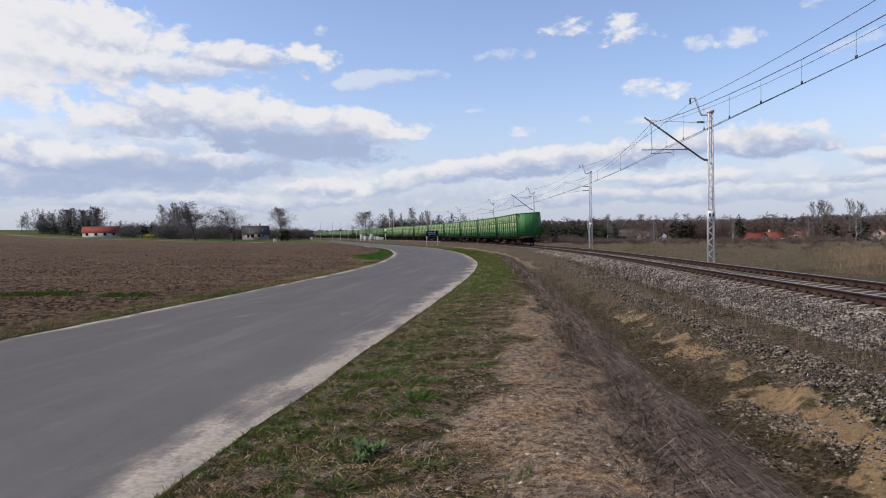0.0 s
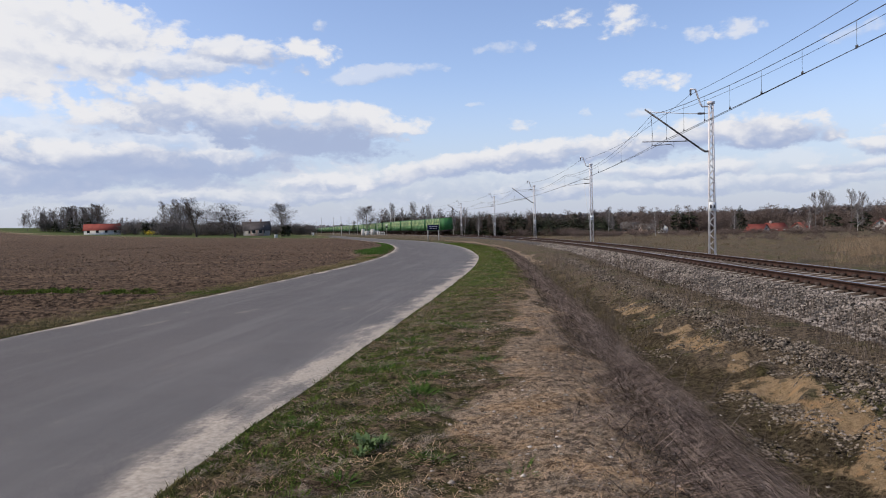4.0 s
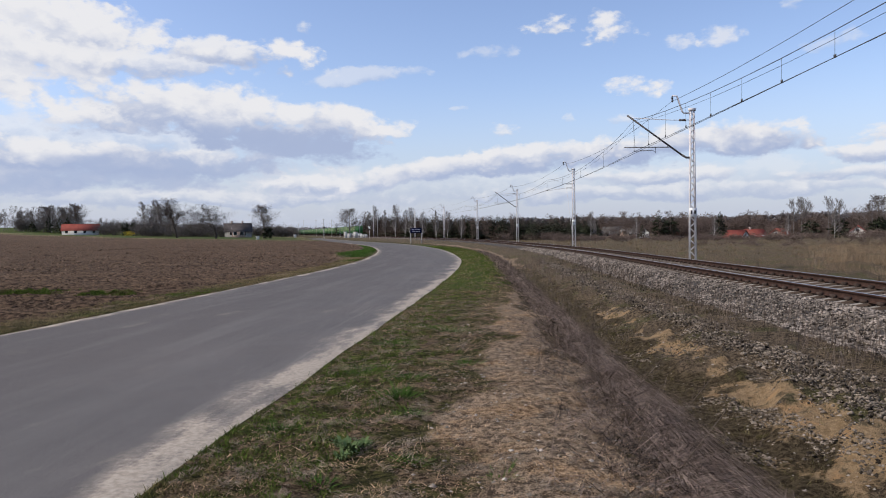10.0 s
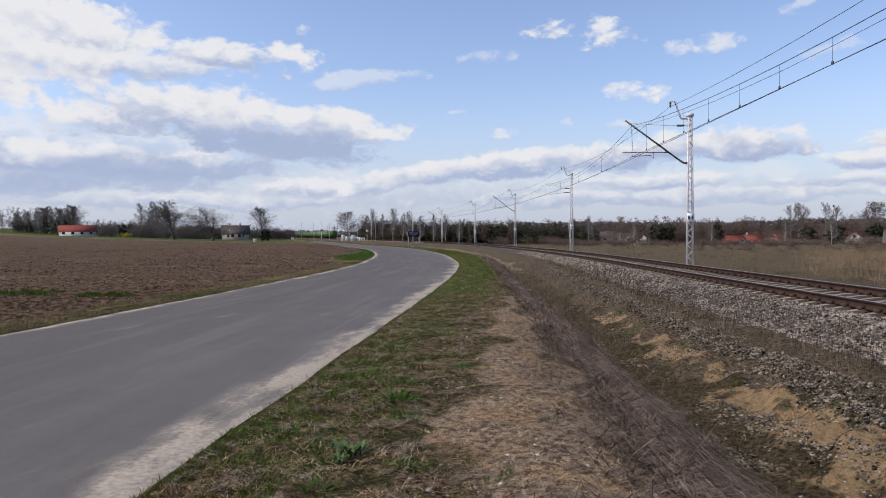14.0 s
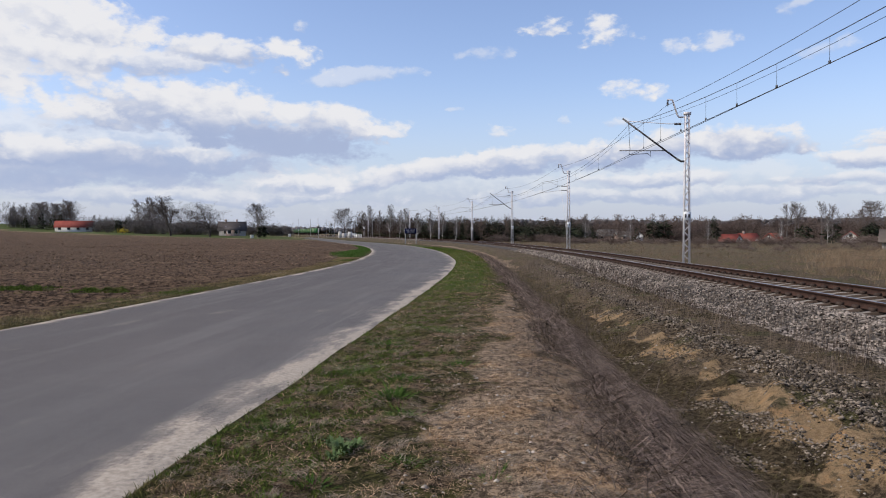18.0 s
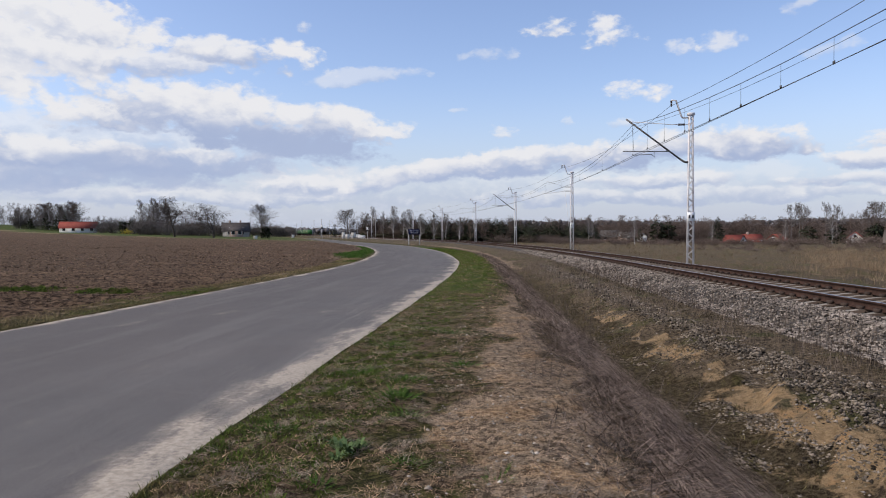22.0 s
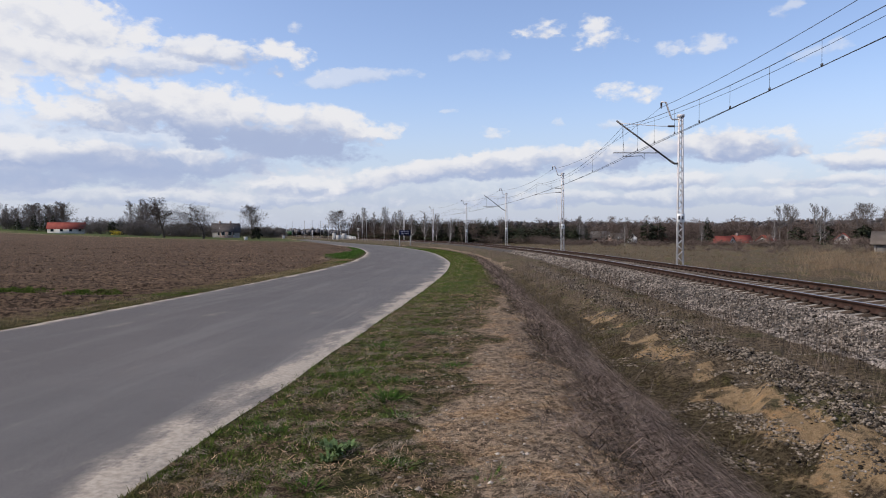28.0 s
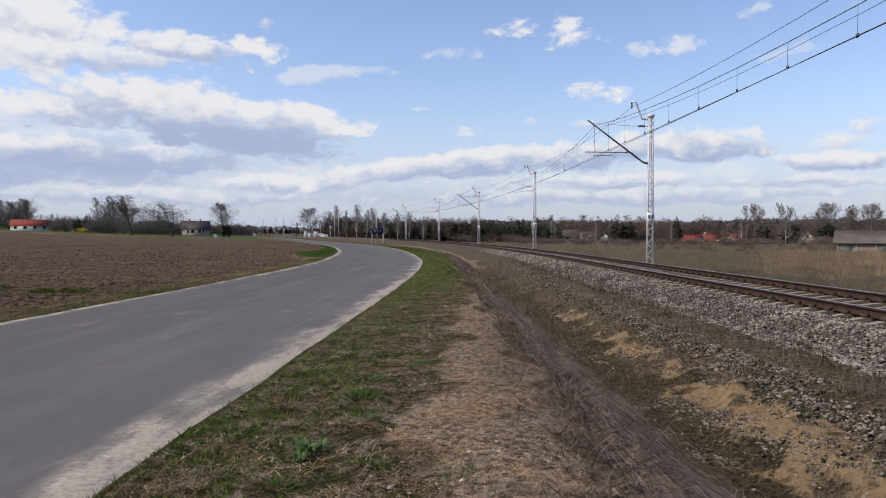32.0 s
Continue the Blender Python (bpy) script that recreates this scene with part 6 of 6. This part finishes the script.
woods("farm_hedge", None, spots(36, -0.562, -0.49, 258, 285, 3.6, 6.2, BUSHY, 1.5) + spots(10, -0.62, -0.57, 286, 294, 3.0, 4.5, BUSHY, 1.5) + spots(84, -0.50, -0.36, 228, 250, 3.2, 5.4, BUSHY, 1.6) + spots(50, -0.36, -0.27, 240, 254, 2.6, 4.6, BUSHY, 1.7)
      + spots(22, -0.70, -0.60, 296, 312, 4, 6, BUSHY, 1.4), "bark", "dark bare hedge round the farmyard")


def far_woods():
    """Wooded skyline far off: a long bank of many small crowns."""
    Vs, Fs, n = [], [], 0
    for x0, x1, d, h, m in ((-900, 900, 1500, 12, 2600), (-2600, -700, 1900, 16, 300), (40, 1500, 900, 17, 9000)):
        x = RNG.uniform(x0, x1, m)
        y = d + RNG.uniform(-40, 40, m) - np.abs(x) * 0.1
        roof = h * (0.85 + 0.18 * smooth_noise(x, y, 300, 81) + 0.08 * smooth_noise(x, y, 60, 82))
        size = RNG.uniform(1.5, 3.2, m) if d < 1000 else roof * 0.45
        P = np.stack([x, y, roof * np.sqrt(RNG.random(m)) - size * 0.5], -1)
        V, F = lumps(P, size, 1.1, 0.45)
        Vs.append(V)
        Fs.append(F + n)
        n += len(V)
    stuff("far_woods", np.concatenate(Vs), None, np.concatenate(Fs), "far_wood", "wooded skyline far away, greyed by painted distance haze", "woods")


far_woods()

# ---- houses, signs and railway furniture ----
def house(name, x, y, w, l, wall_h, roof_h, turn, roof_mat, wall_mat, label, chimneys=1, eave=0.4, z=None, rows=1):
    """Gabled house: ridge along its own x axis; w along the ridge, l across."""
    if z is None:
        z = float(land(np.array([x]), np.array([y]), False)[0][0])
    t = thing(name, pose(x, y, z, 0, 0, turn), label, "house")
    b = Build()
    a, c = w / 2, l / 2
    b.box((-a, -c, -1.5), (a, c, wall_h))
    for s in (-1, 1):
        b.add([(s * a, -c, wall_h), (s * a, c, wall_h), (s * a, 0, wall_h + roof_h), (s * (a - 0.25), -c, wall_h), (s * (a - 0.25), c, wall_h), (s * (a - 0.25), 0, wall_h + roof_h)],
              [(0, 1, 4, 3), (1, 2, 5, 4), (2, 0, 3, 5)], [(0, 1, 2), (3, 5, 4)])
    part("wall", b.data(name + "_walls", wall_mat), t)
    k = roof_h / c
    for s in (-1, 1):
        r = Build()
        e = c + eave
        r.add([(-a - eave, s * e, wall_h - eave * k), (a + eave, s * e, wall_h - eave * k), (a + eave, 0, wall_h + roof_h), (-a - eave, 0, wall_h + roof_h),
               (-a - eave, s * e, wall_h - eave * k + 0.18), (a + eave, s * e, wall_h - eave * k + 0.18), (a + eave, 0, wall_h + roof_h + 0.18), (-a - eave, 0, wall_h + roof_h + 0.18)],
              [(0, 1, 2, 3), (4, 5, 6, 7), (0, 1, 5, 4), (1, 2, 6, 5), (2, 3, 7, 6), (3, 0, 4, 7)])
        part("roof_slope", r.data(name + "_roof", roof_mat), t)
    for i in range(chimneys):
        cx = -a * 0.45 + i * a * 0.8
        ch = Build().box((cx - 0.3, -0.3, wall_h + roof_h * 0.6), (cx + 0.3, 0.3, wall_h + roof_h + 0.9), bevel=0.03)
        part("chimney", ch.data("chimney", "wall_brick"), t)
    n = max(2, int(w / 3))
    for i in range(n):
        cx = -a + (i + 0.5) * w / n
        wn = part("window", Build().box((cx - 0.6, -c - 0.04, wall_h * 0.35), (cx + 0.6, -c + 0.02, wall_h * 0.35 + 1.2)).data("window_frame", "white"), t)
        part("pane", Build().box((cx - 0.52, -c - 0.06, wall_h * 0.35 + 0.08), (cx + 0.52, -c - 0.045, wall_h * 0.35 + 1.12)).data("window_pane", "glass"), wn)
    for s in (-1, 1):
        wn = part("gable_window", Build().box((s * a - 0.04, -0.5, wall_h + 0.2), (s * a + 0.04, 0.5, wall_h + 1.2)).data("gable_window", "white"), t)
        part("pane", Build().box((s * (a + 0.045) - 0.01, -0.42, wall_h + 0.28), (s * (a + 0.045) + 0.01, 0.42, wall_h + 1.12)).data("window_pane", "glass"), wn)
    return t


house("farmhouse", -160.5, 271, 13.0, 7.0, 1.9, 2.3, 25, "roof_red", "wall_pale", "low farmhouse with a red tiled roof and pale walls", 0)
house("dark_roofed_house", -82.5, 232, 8.6, 8.0, 1.9, 2.7, 20, "roof_dark", "wall_dull", "house with a dark grey-brown roof and pale walls", 2)
house("pale_annexe", -79.5, 224, 4.2, 3.5, 2.1, 1.0, 20, "roof_dark", "wall_brick", "small pale annexe before the dark-roofed house", 0)
house("outbuilding", -108.0, 252, 8.5, 5.0, 1.7, 1.5, 12, "roof_dark", "wall_brick", "low brown farm outbuilding behind birches", 0)
house("grey_roofed_house", 49.5, 262, 8.0, 7.0, 1.6, 2.2, -20, "roof_grey", "wall_brick", "low house with a grey fibre-cement roof", 0, z=-1.6)
house("grey_roofed_house", 55.0, 258, 8.5, 6.0, 1.3, 1.7, 15, "roof_grey", "wall_brick", "low house with a grey fibre-cement roof", 0, z=-1.6)
house("white_gabled_house", 58.8, 256, 4.0, 3.6, 1.6, 1.5, 80, "roof_dark", "white", "small white gabled house behind the hedge", 0, z=-1.6)
house("orange_roofed_house", 71.6, 262, 5.6, 6.0, 1.7, 2.0, 5, "roof_red", "wall_brick", "house with an orange tiled roof behind scrub", 0, z=-2.4)
house("red_roofed_house", 82.6, 230, 5.6, 5.6, 1.6, 2.2, -50, "roof_red", "wall_pale", "house with a steep red tiled roof", 0, z=-3.3)
house("red_roofed_house", 94.0, 246, 6.2, 6.5, 1.4, 2.4, 10, "roof_red", "wall_pale", "house with a red roof and roof windows", 1, z=-3.1)
house("red_roofed_house", 107.0, 256, 5.5, 6.0, 1.6, 2.3, 40, "roof_red", "wall_brick", "house with a red roof half hidden by trees", 0, z=-3.2)
house("gabled_house", 116.4, 222, 6.0, 4.6, 1.9, 1.9, 60, "roof_red", "wall_pale", "small pale house with a red roof", 0, z=-2.4)


def shed():
    z = -2.3
    t = thing("long_shed", pose(68.6, 121, z, 0, 0, -32), "long low farm shed with a grey roof and plank doors", "shed")
    L, W, hw, hr = 26.0, 8.0, 2.05, 1.95
    part("wall", Build().box((0, 0, -0.5), (L, 0.25, hw)).box((0, W - 0.25, -0.5), (L, W, hw)).box((0, 0.25, -0.5), (0.25, W - 0.25, hw)).box((L - 0.25, 0.25, -0.5), (L, W - 0.25, hw)).data("shed_wall", "shed_wall"), t)
    for s, (y0, y1) in enumerate(((-0.5, W / 2), (W + 0.5, W / 2))):
        b = Build()
        zz = hw - 0.2
        b.add([(-0.6, y0, zz), (L + 0.6, y0, zz), (L + 0.6, y1, hw + hr), (-0.6, y1, hw + hr), (-0.6, y0, zz + 0.12), (L + 0.6, y0, zz + 0.12), (L + 0.6, y1, hw + hr + 0.12), (-0.6, y1, hw + hr + 0.12)],
              [(3, 2, 1, 0), (4, 5, 6, 7), (0, 1, 5, 4), (1, 2, 6, 5), (2, 3, 7, 6), (3, 0, 4, 7)])
        part("roof_slope", b.data("shed_roof", "shed_tiles"), t)
    for i, x in enumerate((0.0, 2.8, 5.6, 8.4, 11.2, 14.0, 16.8, 19.6, 22.4, 25.2)):
        part("post", Build().box((x + 0.02, -0.06, -0.5), (x + 0.32, -0.003, hw - 0.02)).data("shed_post", "shed_post"), t)
        if i in (0, 2, 5, 7):
            d = part("door", Build().box((x + 0.45, -0.05, -0.3), (x + 2.3, -0.004, hw - 0.25), bevel=0.01).data("shed_door", "shed_door"), t)
            part("brace", Build().box((x + 0.5, -0.07, 0.6), (x + 2.25, -0.052, 0.75)).data("door_brace", "shed_wall"), d)


MAT["shed_tiles"] = varied("weathered_brown_roofing", (0.075, 0.062, 0.052), (0.135, 0.115, 0.098), 0.5, 8)
MAT["shed_wall"] = varied("weathered_plank_wall", (0.11, 0.092, 0.073), (0.21, 0.18, 0.146), 0.6, 6)
MAT["shed_post"] = varied("pale_plaster_post", (0.22, 0.195, 0.165), (0.33, 0.30, 0.26), 1, 8)
MAT["shed_door"] = varied("grey_plank_door", (0.10, 0.09, 0.08), (0.17, 0.155, 0.14), 1, 8)
shed()


def station_board():
    """Dark blue board on two pale posts; its two lines cannot be read."""
    t = thing("place_name_board", pose(-9.7, 103, -0.21, 0, 0, 4), "dark blue board with two white lines on pale posts", "sign")
    for x in (-0.80, 0.80):
        part("post", Build().box((x - 0.07, -0.08, -0.3), (x + 0.07, 0.08, 2.28), bevel=0.01).data("board_post", "concrete"), t)
    b = part("board", Build().box((-0.86, -0.16, 1.52), (0.86, -0.09, 2.30), bevel=0.01).data("board_face", "blue_sign"), t, "dark blue sign board")
    for x0, x1, z in ((-0.62, -0.24, 2.03), (-0.17, 0.24, 2.03), (0.30, 0.64, 2.03), (-0.52, -0.1, 1.74), (-0.03, 0.32, 1.74), (0.38, 0.56, 1.74)):
        part("letter_bar", Build().box((x0, -0.175, z), (x1, -0.163, z + 0.07)).data("letter_bar", "sign_letter"), b)


station_board()

def crossing():
    """White boxes, barrier drives and railings at the level crossing."""
    for x, y, w, h, lab in ((-46.5, 236, 1.1, 2.0, "tall white equipment cabinet at the level crossing"), (-43.4, 238, 1.7, 1.9, "white equipment cabinet at the level crossing"),
                            (-44.9, 235, 1.2, 1.4, "small white cabinet near the level crossing"), (-58.8, 180, 0.7, 0.8, "small white utility box on the meadow's edge"), (-64, 236, 0.6, 0.9, "small white cabinet near the level crossing")):
        z = float(land(np.array([x]), np.array([y]), False)[0][0])
        t = thing("equipment_cabinet", pose(x, y, z, 0, 0, -48), lab, "cabinet")
        part("body", Build().box((-w / 2, -0.35, -0.1), (w / 2, 0.35, h), bevel=0.03).data("cabinet_body", "wall_pale"), t)
        part("roof", Build().box((-w / 2 - 0.08, -0.43, h), (w / 2 + 0.08, 0.43, h + 0.08)).data("cabinet_roof", "concrete"), t)
        part("door", Build().box((-w / 2 + 0.08, -0.37, 0.1), (w / 2 - 0.08, -0.352, h - 0.1), bevel=0.005).data("cabinet_door", "concrete"), t)
    for x, y, n, turn in ((-42.0, 240, 5, -12), (-47.2, 237, 8, 5), (-45.5, 246, 6, -10)):
        z = float(land(np.array([x]), np.array([y]), False)[0][0])
        t = thing("railing", pose(x, y, z, 0, 0, turn), "white tubular railing at the level crossing", "railing", "railings at the crossing")
        for i in range(n):
            part("post", Build().box((i * 0.6 - 0.05, -0.05, -0.2), (i * 0.6 + 0.05, 0.05, 1.3)).data("railing_post", "white"), t)
        for zz in (0.5, 0.9, 1.25):
            part("rail_bar", Build().box((-0.05, -0.04, zz), (n * 0.6 - 0.55, 0.04, zz + 0.12)).data("railing_bar", "white"), t)
    for x, y, h in ((-53, 232, 4.6), (-40.0, 247, 4.2)):
        z = float(land(np.array([x]), np.array([y]), False)[0][0])
        t = thing("crossing_signal", pose(x, y, z), "crossing signal on a pale pole with crossed white boards", "signal")
        part("pole", Build().tube([(0, 0, -0.2), (0, 0, h)], 0.07, 8).data("signal_pole", "galv"), t)
        part("lamp_plate", Build().box((-0.35, -0.1, h - 1.4), (0.35, -0.02, h - 0.8), bevel=0.03).data("lamp_plate", "ink"), t)
        for s in (-1, 1):
            part("crossed_board", Build().box((-0.6, -0.12, -0.07), (0.6, -0.08, 0.07), pose(0, -0.02 * s, h - 0.4, 0, 45 * s, 0)).data("crossed_board", "white"), t)
    for px_, d, h in ((0.217, 330, 8.5), (0.229, 300, 8.0), (0.240, 350, 8.5), (0.258, 380, 9), (0.266, 330, 6.5), (0.188, 300, 8.5), (0.205, 270, 7.0), (0.176, 262, 6.5), (0.150, 252, 9.0)):
        x, y = -px_ * d, d
        z = float(land(np.array([x]), np.array([y]), False)[0][0])
        t = thing("utility_pole", pose(x, y, z, 0, 0, 20), "thin pale concrete utility pole near the station", "pole", "poles near the station")
        part("shaft", Build().tube([(0, 0, -0.2), (0, 0, h)], 0.13, 6, 0.08).data("pole_shaft", "concrete"), t)
        part("crossarm", Build().box((-0.5, -0.05, h - 0.45), (0.5, 0.05, h - 0.35)).data("pole_crossarm", "galv"), t)


crossing()


def yellow_bush():
    x, y = -124.5, 240
    n = 500
    P = RNG.normal(0, 1, (n, 3)) * np.array([0.9, 0.6, 0.4]) + np.array([0, 0, 0.8])
    tip = rand_dir(n, 0.5) * 0.4
    V, Q, T = strips(P, tip * 0.5, tip, np.full(n, 0.12))
    t = thing("forsythia_bush", pose(x, y, float(land(np.array([x]), np.array([y]), False)[0][0])), "low bush in yellow blossom by the farm", "bush")
    part("blossom", mesh_data("blossom", V, [Q, T], "yellow_bush"), t)
    b = Build()
    for i in range(8):
        b.tube([(0, 0, -0.1), (0.5 * math.cos(i), 0.4 * math.sin(i), 1.0)], 0.03, 4, 0.01)
    part("stem", b.data("bush_stems", "bark"), t)


yellow_bush()

# ---- sleepers: the nearest singly, the far ones joined ----
SLEEPER = sleeper_mesh()
for i in range(300):
    u = -42 + i * 0.6
    x, y, ps, z = (float(v) for v in track_at(u))
    ob = new("sleeper", SLEEPER)
    ob.parent = track
    ob.matrix_basis = pose(x, y, z, 0, math.degrees(-math.atan(CANT)), -math.degrees(ps) + random.uniform(-0.4, 0.4))
far = Build()
for i in range(300, 900):
    x, y, ps, z = (float(v) for v in track_at(-42 + i * 0.6))
    far.box((-1.3, -0.14, -0.3), (1.3, 0.14, -0.195), pose(x, y, z, 0, 0, -math.degrees(ps)))
tagged(part("far_sleepers", far.data("far_sleepers", "sleeper"), track), kind="stuff")

motions()
